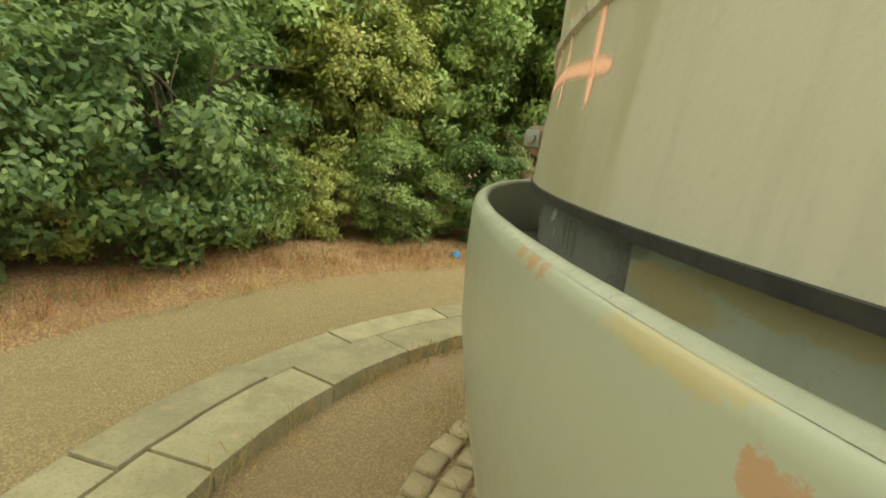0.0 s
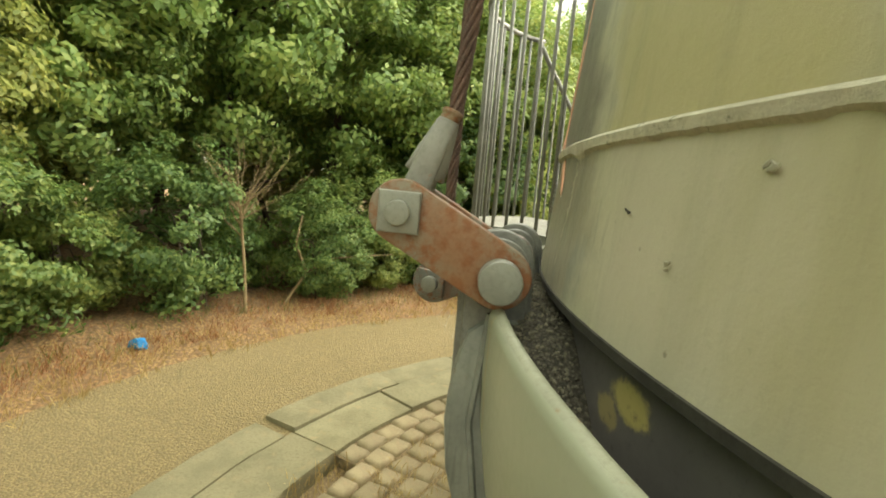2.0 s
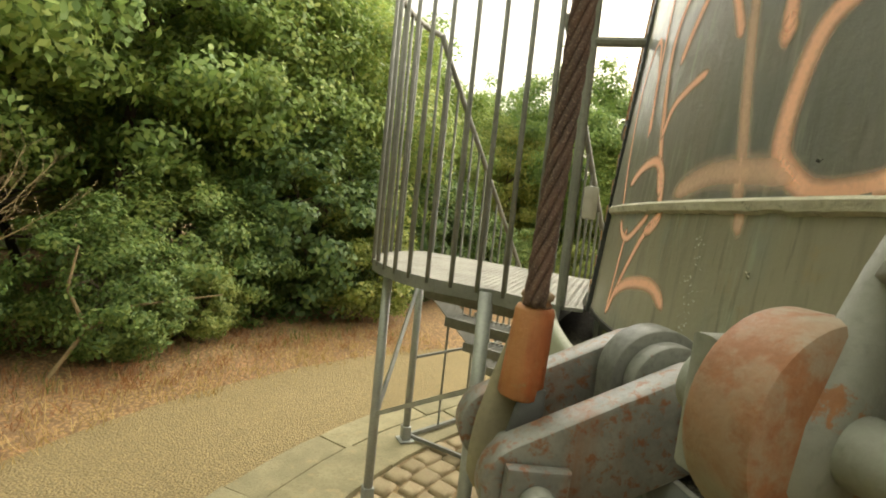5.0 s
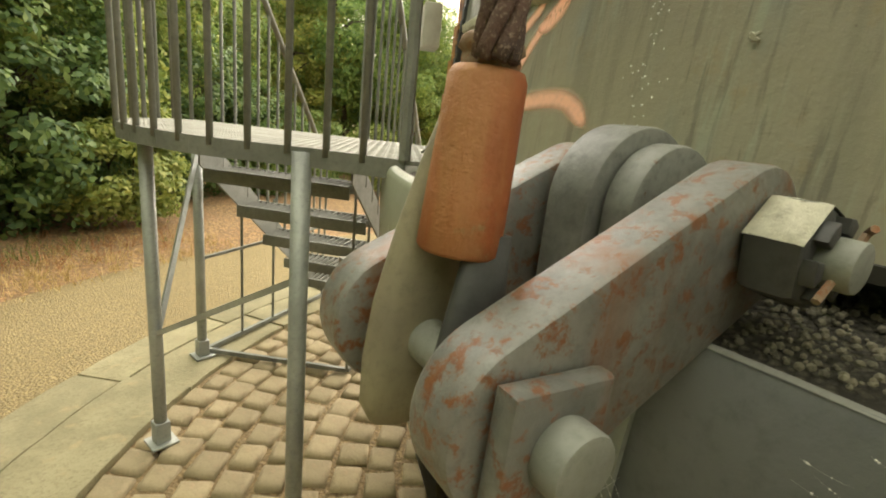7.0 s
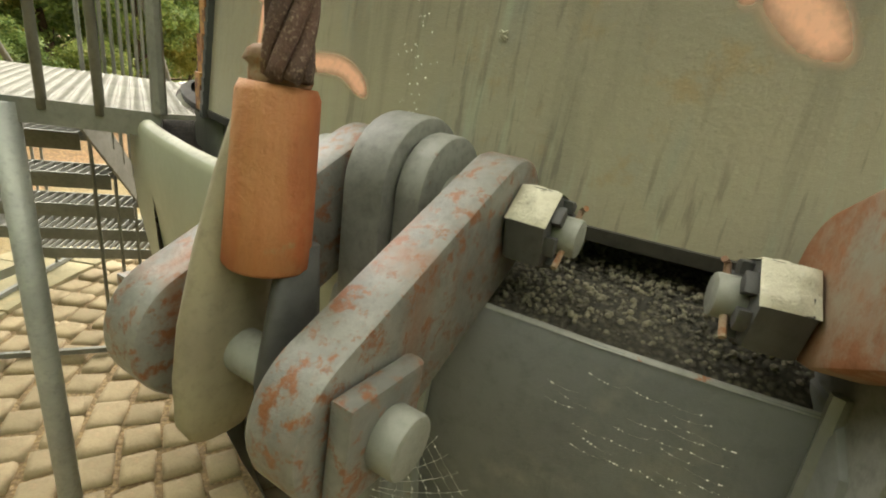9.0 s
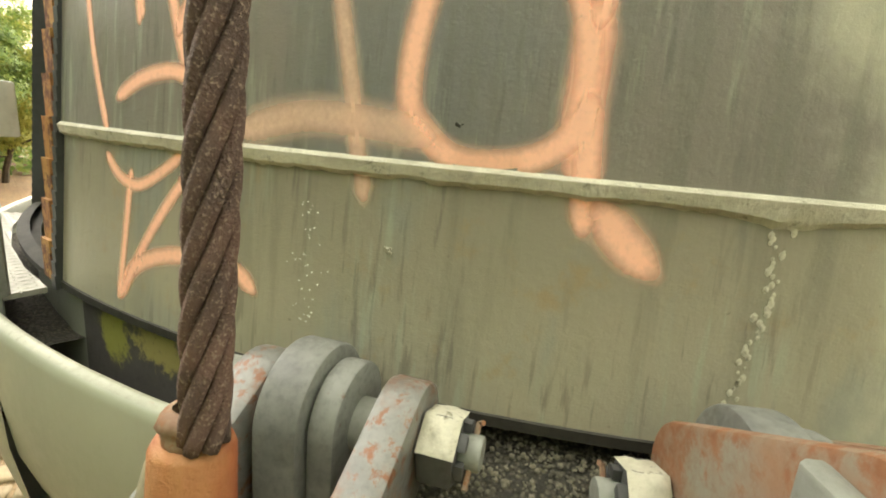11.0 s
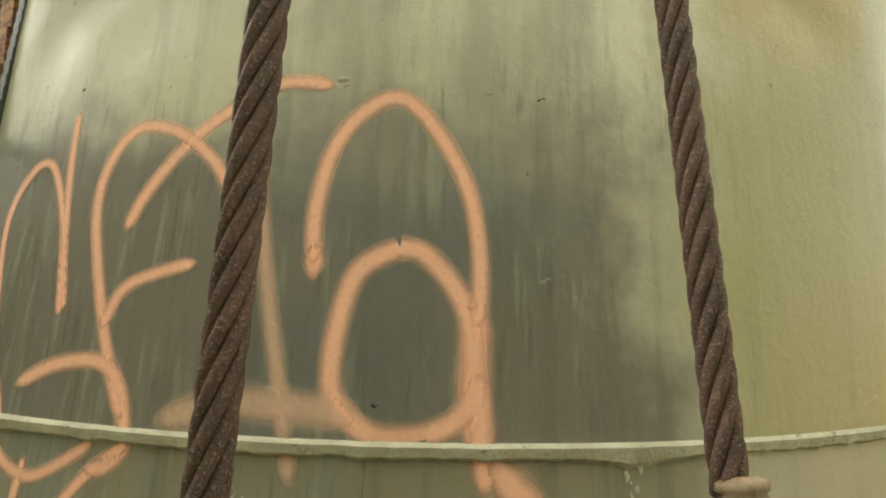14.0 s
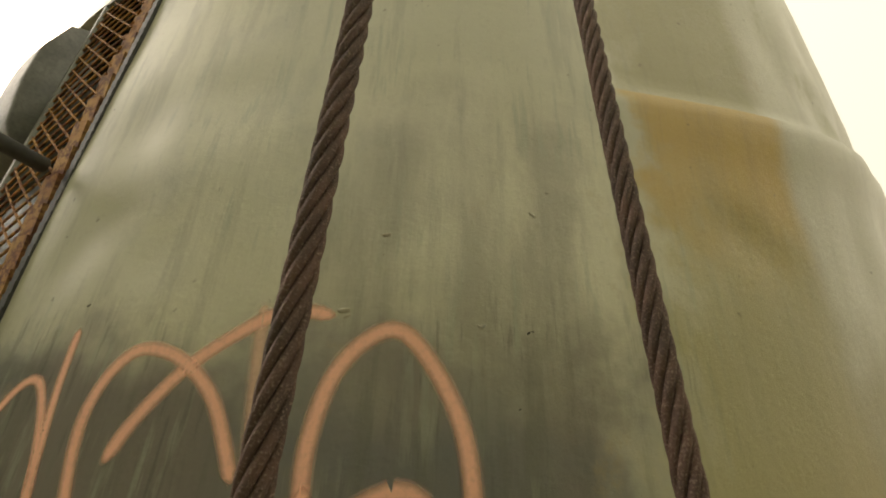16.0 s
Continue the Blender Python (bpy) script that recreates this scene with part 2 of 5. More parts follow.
def ground_mat(name, a, b_, c, spots, scale=70.0, bump=0.6, big=1.2):
    m, n, l, b = nodes_of(name)
    tc = n.new("ShaderNodeTexCoord").outputs["Object"]
    v = n.new("ShaderNodeTexVoronoi")
    v.inputs["Scale"].default_value = scale
    l.new(tc, v.inputs["Vector"])
    f1, f2 = noise_of(n, l, tc, big, 6), noise_of(n, l, tc, scale * 0.6, 8, 0.75)
    col = mix_of(n, l, mask_of(n, l, f1, 0.36, 0.64), a, b_)
    col = mix_of(n, l, mask_of(n, l, noise_of(n, l, tc, big * 4.3, 7, 0.7), 0.5, 0.72), col, c)
    col = mix_of(n, l, mask_of(n, l, v.outputs["Distance"], 0.25, 0.6), col, spots)
    col = mix_of(n, l, mask_of(n, l, f2, 0.5, 0.8), col, tuple(k * 1.5 for k in a))
    l.new(col, b.inputs["Base Color"])
    b.inputs["Roughness"].default_value = 0.95
    bump_of(n, l, b, math_of(n, l, "ADD", f2, v.outputs["Distance"]), bump, 0.012)
    return m


M_PATH = ground_mat("path_gravel", (0.290, 0.222, 0.100), (0.325, 0.252, 0.120), (0.235, 0.185, 0.088), (0.195, 0.150, 0.072), 75, 0.9)
M_SOIL = ground_mat("dry_soil", (0.28, 0.20, 0.10), (0.34, 0.25, 0.125), (0.20, 0.145, 0.075), (0.21, 0.15, 0.08), 60, 0.8)
M_LITTER = ground_mat("leaf_litter", (0.30, 0.165, 0.075), (0.36, 0.24, 0.10), (0.22, 0.13, 0.06), (0.17, 0.105, 0.05), 28, 1.0)
M_RUBBLE = ground_mat("rubble", (0.135, 0.122, 0.088), (0.095, 0.088, 0.066), (0.20, 0.18, 0.11), (0.06, 0.055, 0.043), 120, 1.0, 6)


def leaf_mat(name, lo, mid, hi):
    m, n, l, b = nodes_of(name)
    ri = n.new("ShaderNodeNewGeometry").outputs["Random Per Island"]
    tc = n.new("ShaderNodeTexCoord").outputs["Object"]
    tone = math_of(n, l, "ADD", math_of(n, l, "MULTIPLY", ri, 0.5), math_of(n, l, "MULTIPLY", noise_of(n, l, tc, 0.9, 3), 0.5))
    oi = n.new("ShaderNodeObjectInfo").outputs["Random"]
    tone = math_of(n, l, "ADD", tone, math_of(n, l, "MULTIPLY", math_of(n, l, "SUBTRACT", oi, 0.5), 0.22))
    col = ramp_of(n, l, tone, [(0.2, lo), (0.5, mid), (0.82, hi)])
    l.new(col, b.inputs["Base Color"])
    b.inputs["Roughness"].default_value = 0.55
    tr = n.new("ShaderNodeBsdfTranslucent")
    l.new(col, tr.inputs[0])
    mx = n.new("ShaderNodeMixShader")
    mx.inputs[0].default_value = 0.45
    l.new(b.outputs[0], mx.inputs[1])
    l.new(tr.outputs[0], mx.inputs[2])
    l.new(mx.outputs[0], n["Material Output"].inputs[0])
    return m


M_LEAF = [
    leaf_mat("leaf_green", (0.135, 0.215, 0.055), (0.26, 0.36, 0.085), (0.43, 0.46, 0.12)),
    leaf_mat("leaf_yellow_green", (0.175, 0.220, 0.050), (0.33, 0.36, 0.078), (0.48, 0.46, 0.125)),
    leaf_mat("leaf_dark", (0.138, 0.230, 0.075), (0.253, 0.368, 0.101), (0.391, 0.471, 0.132)),
]
M_BUSH = [
    leaf_mat("bush_green", (0.079, 0.143, 0.039), (0.158, 0.243, 0.061), (0.292, 0.340, 0.087)),
    leaf_mat("bush_yellow_green", (0.128, 0.183, 0.041), (0.243, 0.292, 0.061), (0.401, 0.401, 0.107)),
    leaf_mat("bush_dark", (0.070, 0.131, 0.046), (0.134, 0.212, 0.061), (0.231, 0.292, 0.083)),
]
M_STRAW = leaf_mat("dry_grass", (0.34, 0.23, 0.085), (0.46, 0.33, 0.13), (0.56, 0.44, 0.20))
M_RUSSET = leaf_mat("dead_bracken", (0.24, 0.10, 0.04), (0.34, 0.16, 0.065), (0.42, 0.25, 0.10))
M_GRASS = leaf_mat("green_grass", (0.06, 0.10, 0.02), (0.11, 0.16, 0.03), (0.19, 0.22, 0.05))


def tower_mat():
    """Weathered paint; the mesh's UV holds the bearing in degrees / 100 and the height in metres."""
    m, n, l, b = nodes_of("tower_paint")
    uv = n.new("ShaderNodeUVMap").outputs[0]
    tc = n.new("ShaderNodeTexCoord").outputs["Object"]
    sp = n.new("ShaderNodeSeparateXYZ")
    l.new(uv, sp.inputs[0])
    az, z = math_of(n, l, "MULTIPLY", sp.outputs[0], 100), sp.outputs[1]
    soft = noise_of(n, l, tc, 2.2, 4, 0.5)
    fine = noise_of(n, l, tc, 55, 8, 0.7)
    run = noise_of(n, l, tc, 16, 6, 0.65, (1, 1, 0.07))
    wob = math_of(n, l, "MULTIPLY", math_of(n, l, "SUBTRACT", noise_of(n, l, tc, 4, 4), 0.5), 0.45)
    zz = math_of(n, l, "ADD", z, wob)
    aa = math_of(n, l, "ADD", az, math_of(n, l, "MULTIPLY", wob, 30))
    inv = lambda v: math_of(n, l, "SUBTRACT", 1.0, v)
    mul = lambda *v: v[0] if len(v) == 1 else math_of(n, l, "MULTIPLY", v[0], mul(*v[1:]))
    az2 = math_of(n, l, "ADD", az, math_of(n, l, "MULTIPLY", wob, 4))
    high = mask_of(n, l, z, 1.735, 1.75)
    south = mask_of(n, l, aa, 175, 183)
    # pale grey-green paint; olive and beige towards the south, paler above the seam
    col = mix_of(n, l, mask_of(n, l, soft, 0.38, 0.62), (0.600, 0.588, 0.440), (0.500, 0.498, 0.370))
    olive = mix_of(n, l, mask_of(n, l, soft, 0.35, 0.65), (0.385, 0.358, 0.240), (0.425, 0.402, 0.300))
    # pale upright smears; below the seam they paint in the plate's vertical glare
    olive = mix_of(n, l, mul(mask_of(n, l, noise_of(n, l, tc, 6, 4, 0.5, (1, 1, 0.22)), 0.42, 0.60), math_of(n, l, "ADD", 0.45, math_of(n, l, "MULTIPLY", high, 0.45))), olive, (0.510, 0.480, 0.385))
    olive = mix_of(n, l, mul(mask_of(n, l, noise_of(n, l, tc, 2.6, 3, 0.5, (1, 1, 0.4)), 0.48, 0.66), 0.5), olive, (0.345, 0.330, 0.190))
    col = mix_of(n, l, south, col, olive)
    col = mix_of(n, l, mask_of(n, l, az2, 220.3, 220.9), col, (0.470, 0.452, 0.362))
    # weathered ochre plate below the upper edge, pale beyond it
    top = inv(mask_of(n, l, z, 2.983, 3.003))
    ochre = mul(mask_of(n, l, aa, 176, 180), inv(mask_of(n, l, az2, 188.3, 190.4)))
    col = mix_of(n, l, mul(ochre, high, 0.75), col, (0.400, 0.365, 0.185))
    # real ochre, with the edge's relief shading added: brighter on the bulge, darker above
    col = mix_of(n, l, mul(ochre, top, mask_of(n, l, zz, 2.35, 2.85), 0.95), col, (0.500, 0.345, 0.095))
    col = mix_of(n, l, mul(ochre, inv(top), 0.7), col, (0.330, 0.310, 0.170))
    col = mix_of(n, l, mul(mask_of(n, l, az2, 188.5, 191), inv(mask_of(n, l, az2, 216, 219)), mask_of(n, l, zz, 2.2, 2.5), 0.85), col, (0.590, 0.575, 0.470))
    col = mix_of(n, l, mul(mask_of(n, l, az2, 191, 193), mask_of(n, l, noise_of(n, l, tc, 4.5, 4, 0.55, (1, 1, 0.5)), 0.56, 0.66), mask_of(n, l, z, 2.97, 3.1), 0.7), col, (0.360, 0.350, 0.170))
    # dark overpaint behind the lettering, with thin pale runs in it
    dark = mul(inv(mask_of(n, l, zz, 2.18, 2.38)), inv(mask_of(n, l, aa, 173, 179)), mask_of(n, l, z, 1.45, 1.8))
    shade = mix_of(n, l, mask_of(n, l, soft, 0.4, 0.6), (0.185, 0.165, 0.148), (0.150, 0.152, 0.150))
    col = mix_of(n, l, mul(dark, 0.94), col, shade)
    haze = mul(mask_of(n, l, aa, 158, 164), inv(mask_of(n, l, aa, 173, 178)), mask_of(n, l, z, 2.1, 2.2), inv(mask_of(n, l, zz, 2.7, 3.0)))
    col = mix_of(n, l, mul(haze, mask_of(n, l, noise_of(n, l, tc, 7, 5, 0.55, (1, 1, 0.2)), 0.32, 0.6), 0.7), col, (0.300, 0.285, 0.215))
    low = mul(inv(high), inv(mask_of(n, l, aa, 176, 180)))
    col = mix_of(n, l, mul(low, 0.75), col, (0.275, 0.248, 0.180))
    col = mix_of(n, l, mul(low, mask_of(n, l, noise_of(n, l, tc, 7, 6, 0.6, (1, 1, 0.35)), 0.50, 0.68), 0.6), col, (0.225, 0.255, 0.235))
    col = mix_of(n, l, mul(low, mask_of(n, l, noise_of(n, l, tc, 9, 7, 0.7), 0.56, 0.70), 0.55), col, (0.330, 0.240, 0.120))
    north = inv(south)
    col = mix_of(n, l, mul(north, mask_of(n, l, noise_of(n, l, tc, 3.4, 6, 0.6, (1, 1, 0.6)), 0.55, 0.72), 0.35), col, (0.240, 0.255, 0.225))
    # runs: broad soft ones high up, thin sharp ones in the dark field, faint ones to the south
    many = math_of(n, l, "ADD", math_of(n, l, "MULTIPLY", north, 0.14), math_of(n, l, "ADD", 0.10, math_of(n, l, "MULTIPLY", dark, 0.25)))
    col = mix_of(n, l, mul(mask_of(n, l, run, 0.50, 0.66), many), col, (0.150, 0.150, 0.120))
    thin = noise_of(n, l, tc, 46, 5, 0.6, (1, 1, 0.045))
    field = noise_of(n, l, tc, 3.1, 3, 0.5)
    col = mix_of(n, l, mul(mask_of(n, l, thin, 0.52, 0.66), mask_of(n, l, field, 0.45, 0.6), north, 0.55), col, (0.350, 0.380, 0.290))
    col = mix_of(n, l, mul(mask_of(n, l, noise_of(n, l, tc, 60, 5, 0.6, (1, 1, 0.06)), 0.54, 0.66), mask_of(n, l, field, 0.40, 0.58), north, inv(mask_of(n, l, z, 2.25, 2.5)), 0.5), col, (0.110, 0.105, 0.090))
    col = mix_of(n, l, mul(mask_of(n, l, noise_of(n, l, tc, 5, 8, 0.75), 0.62, 0.72), 0.3), col, (0.400, 0.310, 0.165))
    # small pits and specks of rust
    col = mix_of(n, l, mul(mask_of(n, l, noise_of(n, l, tc, 34, 3, 0.5), 0.72, 0.78), 0.6), col, (0.130, 0.105, 0.075))
    col = mix_of(n, l, mul(mask_of(n, l, fine, 0.55, 0.75), 0.22), col, (0.214, 0.206, 0.140))
    l.new(col, b.inputs["Base Color"])
    l.new(math_of(n, l, "ADD", math_of(n, l, "MULTIPLY", fine, 0.3), 0.22), b.inputs["Roughness"])
    bump_of(n, l, b, math_of(n, l, "ADD", math_of(n, l, "MULTIPLY", fine, 0.25), math_of(n, l, "ADD", soft, math_of(n, l, "MULTIPLY", run, 0.2))), 0.35, 0.012)
    return m


M_TOWER = tower_mat()


def spray_mat(name, colour, strength):
    """Sprayed line: opaque in the middle, speckled towards its edges (UV v runs across it)."""
    m, n, l, b = nodes_of(name)
    uv = n.new("ShaderNodeUVMap").outputs[0]
    tc = n.new("ShaderNodeTexCoord").outputs["Object"]
    sp = n.new("ShaderNodeSeparateXYZ")
    l.new(uv, sp.inputs[0])
    d = math_of(n, l, "ABSOLUTE", math_of(n, l, "SUBTRACT", sp.outputs[1], 0.5))
    body = math_of(n, l, "SUBTRACT", 1.0, mask_of(n, l, d, 0.06, 0.5))
    ends = mask_of(n, l, sp.outputs[0], -0.1, 0.45)
    speck = math_of(n, l, "ADD", 0.75, math_of(n, l, "MULTIPLY", noise_of(n, l, tc, 120, 3), 0.5))
    a = math_of(n, l, "MULTIPLY", math_of(n, l, "MULTIPLY", math_of(n, l, "MULTIPLY", body, ends), speck), strength)
    b.inputs["Base Color"].default_value = (*colour, 1)
    b.inputs["Roughness"].default_value = 0.7
    l.new(a, b.inputs["Alpha"])
    return m


M_SPRAY = spray_mat("salmon_spray", (0.95, 0.54, 0.38), 1.0)
M_SPRAY_FAINT = spray_mat("faded_spray", (0.90, 0.60, 0.44), 0.6)
M_SPRAY_WHITE = spray_mat("white_spray", (0.60, 0.60, 0.50), 0.6)

# ---- building helpers ----
CX, CY = 2.409, 2.205  # the tower's axis; bearings in degrees from +x


def at_bearing(r, az, z=0.0):
    return Vector((CX + r * math.cos(radians(az)), CY + r * math.sin(radians(az)), z))


def mesh_of(name, bm, mat, smooth=False):
    bmesh.ops.recalc_face_normals(bm, faces=bm.faces[:])
    me = bpy.data.meshes.new(name)
    bm.to_mesh(me)
    bm.free()
    me.materials.append(mat)
    for p in me.polygons:
        p.use_smooth = True
    if not smooth:
        me.set_sharp_from_angle(angle=radians(32))
    return me


def part(name, bm, mat, parent, label="", smooth=False):
    ob = new(name, mesh_of(name, bm, mat, smooth))
    ob.parent = parent
    if label:
        tagged(ob, label)
    return ob


def thing(name, label, category, group="", kind="", m=None):
    ob = new(name)
    ob.empty_display_size = 0.1
    if m is not None:
        ob.matrix_world = m
    return tagged(ob, label, category, group, kind)


def whole(name, bm, mat, label, category, group="", kind="", smooth=False):
    return tagged(new(name, mesh_of(name, bm, mat, smooth)), label, category, group, kind)


def box(bm, size, centre, bevel=0.0, turn=None):
    made = bmesh.ops.create_cube(bm, size=1.0)["verts"]
    for v in made:
        v.co = Vector((v.co.x * size[0], v.co.y * size[1], v.co.z * size[2]))
    if bevel:
        edges = {e for v in made for e in v.link_edges}
        made = bmesh.ops.bevel(bm, geom=list(edges), offset=bevel, segments=2, affect="EDGES", profile=0.6)["verts"]
    for v in made:
        v.co = (turn @ v.co if turn else v.co) + Vector(centre)
    return bm


def tube(bm, pts, radius, sides=8, close=True):
    """A round bar through pts; radius is one number or one a point."""
    pts = [Vector(p) for p in pts]
    rad = radius if isinstance(radius, (list, tuple)) else [radius] * len(pts)
    rings, ref = [], None
    for i, p in enumerate(pts):
        d = (pts[min(i + 1, len(pts) - 1)] - pts[max(i - 1, 0)]).normalized()
        if ref is None:
            ref = d.orthogonal().normalized()
        ref = (ref - d * ref.dot(d)).normalized()
        side = d.cross(ref)
        rings.append([bm.verts.new(p + (ref * math.cos(a) + side * math.sin(a)) * rad[i]) for a in (2 * math.pi * k / sides for k in range(sides))])
    for a, b in zip(rings, rings[1:]):
        for k in range(sides):
            bm.faces.new((a[k], a[(k + 1) % sides], b[(k + 1) % sides], b[k]))
    if close:
        bm.faces.new(rings[0][::-1])
        bm.faces.new(rings[-1])
    return bm


def prism(bm, outline, v0, v1, frame_, bevel=0.0):
    """Extrudes an outline of (u, z) from v0 to v1 with rounded rims; frame_ maps (u, v, z) to the world."""
    n = len(outline)
    area = sum(outline[i][0] * outline[(i + 1) % n][1] - outline[(i + 1) % n][0] * outline[i][1] for i in range(n))
    turn_ = 1 if area > 0 else -1
    inward = []
    for i in range(n):
        p, q, r = (Vector(outline[k % n]) for k in (i - 1, i, i + 1))
        a, b = (q - p).normalized(), (r - q).normalized()
        na, nb = Vector((-a.y, a.x)) * turn_, Vector((-b.y, b.x)) * turn_
        m = na + nb
        inward.append(m / max(0.35, 1 + na.dot(nb)))
    steps = [(v0, 0.0), (v1, 0.0)]
    if bevel:
        steps = [(v0, bevel), (v0 + bevel * 0.3, bevel * 0.3), (v0 + bevel, 0.0), (v1 - bevel, 0.0), (v1 - bevel * 0.3, bevel * 0.3), (v1, bevel)]
    rows = [[bm.verts.new(frame_(u + w.x * ins, v, z + w.y * ins)) for (u, z), w in zip(outline, inward)] for v, ins in steps]
    for a, b in zip(rows, rows[1:]):
        for i in range(n):
            k = (i + 1) % n
            bm.faces.new((a[i], b[i], b[k], a[k]))
    bm.faces.new(rows[0])
    bm.faces.new(rows[-1][::-1])
    return bm


def ring(bm, r0, r1, z0, z1, az0, az1, step=2.0):
    """A block with curved sides between two radii and two bearings."""
    n = max(1, int(abs(az1 - az0) / step))
    cols = []
    for i in range(n + 1):
        a = az0 + (az1 - az0) * i / n
        cols.append([bm.verts.new(at_bearing(r, a, z)) for r, z in ((r0, z0), (r1, z0), (r1, z1), (r0, z1))])
    for a, b in zip(cols, cols[1:]):
        for k in range(4):
            bm.faces.new((a[k], a[(k + 1) % 4], b[(k + 1) % 4], b[k]))
    bm.faces.new(cols[0])
    bm.faces.new(cols[-1][::-1])
    return bm


def turned(bm, profile, az0=0.0, az1=360.0, step=2.0):
    """A surface of revolution round the tower's axis; profile of (r, z)."""
    n = int((az1 - az0) / step)
    full = az1 - az0 >= 359.9
    cols = [[bm.verts.new(at_bearing(r, az0 + (az1 - az0) * i / n, z)) for r, z in profile] for i in range(n if full else n + 1)]
    for i in range(n):
        a, b = cols[i], cols[(i + 1) % len(cols)]
        for k in range(len(profile) - 1):
            bm.faces.new((a[k], b[k], b[k + 1], a[k + 1]))
    return bm


def smoothstep(x, a, b):
    t = min(1.0, max(0.0, (x - a) / (b - a)))
    return t * t * (3 - 2 * t)


def profile(z, knots):
    for (z0, r0), (z1, r1) in zip(knots, knots[1:]):
        if z <= z1:
            return r0 + (r1 - r0) * (z - z0) / (z1 - z0)
    return knots[-1][1]


SOUTH = ((1.0, 2.433), (1.7, 2.370), (2.2, 2.364), (2.9, 2.380), (3.25, 2.374), (3.65, 2.340), (4.1, 2.294), (5.0, 2.150), (6.5, 1.940))
# bearing, height, half width in degrees, half height, depth of the hammered dents
DENTS = ((148.6, 2.56, 2.6, 0.10, 0.012), (151.6, 2.46, 1.8, 0.07, 0.007), (146.3, 2.45, 1.5, 0.09, 0.008), (147.6, 2.80, 2.2, 0.14, 0.010), (184.2, 2.60, 1.3, 0.06, 0.008), (186.2, 2.54, 1.3, 0.06, 0.006), (155.0, 2.9, 3.5, 0.12, 0.006),
         (194.5, 2.62, 1.6, 0.20, 0.008), (196.5, 3.16, 1.8, 0.16, 0.016), (193.0, 3.32, 1.6, 0.22, 0.013), (199.0, 3.45, 2.0, 0.2, 0.014), (202.0, 3.10, 2.0, 0.12, 0.012), (201.0, 2.72, 2.2, 0.12, 0.010), (190.0, 3.55, 2.2, 0.3, 0.010))


def tower_r(az, z):
    """The shell's radius: a slightly tapering cone, fuller, stepped and dented towards the south."""
    south = smoothstep(az, 176, 199) * (1 - smoothstep(az, 245, 300))
    r = (1 - south) * (2.370 - 0.09 * (z - 1.7)) + south * profile(z, SOUTH)
    p = at_bearing(r, az, z)
    high = smoothstep(z, 1.9, 2.6)
    r += (0.009 * noise.noise(p * 1.7) + 0.004 * noise.noise(p * 4.3)) * high
    # a plate's edge runs round here; the plate above is set back
    edge = smoothstep(az, 174.5, 181) * (1 - smoothstep(az, 228, 236))
    line = 2.990 + 0.010 * math.sin(radians(az * 7))
    r += edge * (0.014 * smoothstep(z, line - 0.22, line - 0.02) - 0.034 * smoothstep(z, line - 0.012, line + 0.03))
    for a, h, wa, wh, depth in DENTS:
        d = ((az - a) / wa) ** 2 + ((z - h) / wh) ** 2
        if d < 6:
            r -= depth * math.exp(-d)
    return r


# ---- ground ----
bm = bmesh.new()
turned(bm, [(0.5, -0.06), (2.6, -0.06), (3.3, -0.08), (3.5, -0.115), (3.8, -0.12)], step=4)
for v in bm.verts:
    v.co.z += 0.012 * noise.noise(v.co * 2.5)
whole("soil_bed", bm, M_SOIL, "dry bare soil between tower foot and kerb", "soil", kind="structure")

bm = bmesh.new()
turned(bm, [(3.9, -0.03), (4.5, -0.012), (5.0, -0.008), (5.5, -0.02)], step=3)
for v in bm.verts:
    v.co.z += 0.008 * noise.noise(v.co * 1.3)
whole("path", bm, M_PATH, "round path of fine yellow-brown gravel", "path", kind="structure")

bm = bmesh.new()
turned(bm, [(5.35, -0.045), (5.8, 0.0), (6.6, 0.05), (8, 0.06), (12, 0.1), (30, 0.1), (200, 0.0), (1500, 0.0)], step=2.5)
for v in bm.verts:
    d = math.hypot(v.co.x - CX, v.co.y - CY)
    if 5.5 < d < 30:
        v.co.z += 0.05 * noise.noise(v.co * 1.1) + 0.03 * noise.noise(v.co * 3.1)
whole("ground", bm, M_LITTER, "woodland floor of red-brown leaf litter and dry grass", "ground", kind="structure", smooth=True)

# ---- tower ----
tower = thing("steel_tower", "weathered grey-green welded steel tower with sprayed lettering", "tower", m=pose(CX, CY, 0))
TOWER_INV = tower.matrix_world.inverted()


def tower_part(name, bm, mat, label="", smooth=False, parent=None):
    """Builds in world places and hangs the mesh under the tower."""
    ob = part(name, bm, mat, parent or tower, label, smooth)
    if parent is None:
        ob.matrix_parent_inverse = TOWER_INV
    else:
        ob.matrix_parent_inverse = Matrix.Identity(4)
    return ob


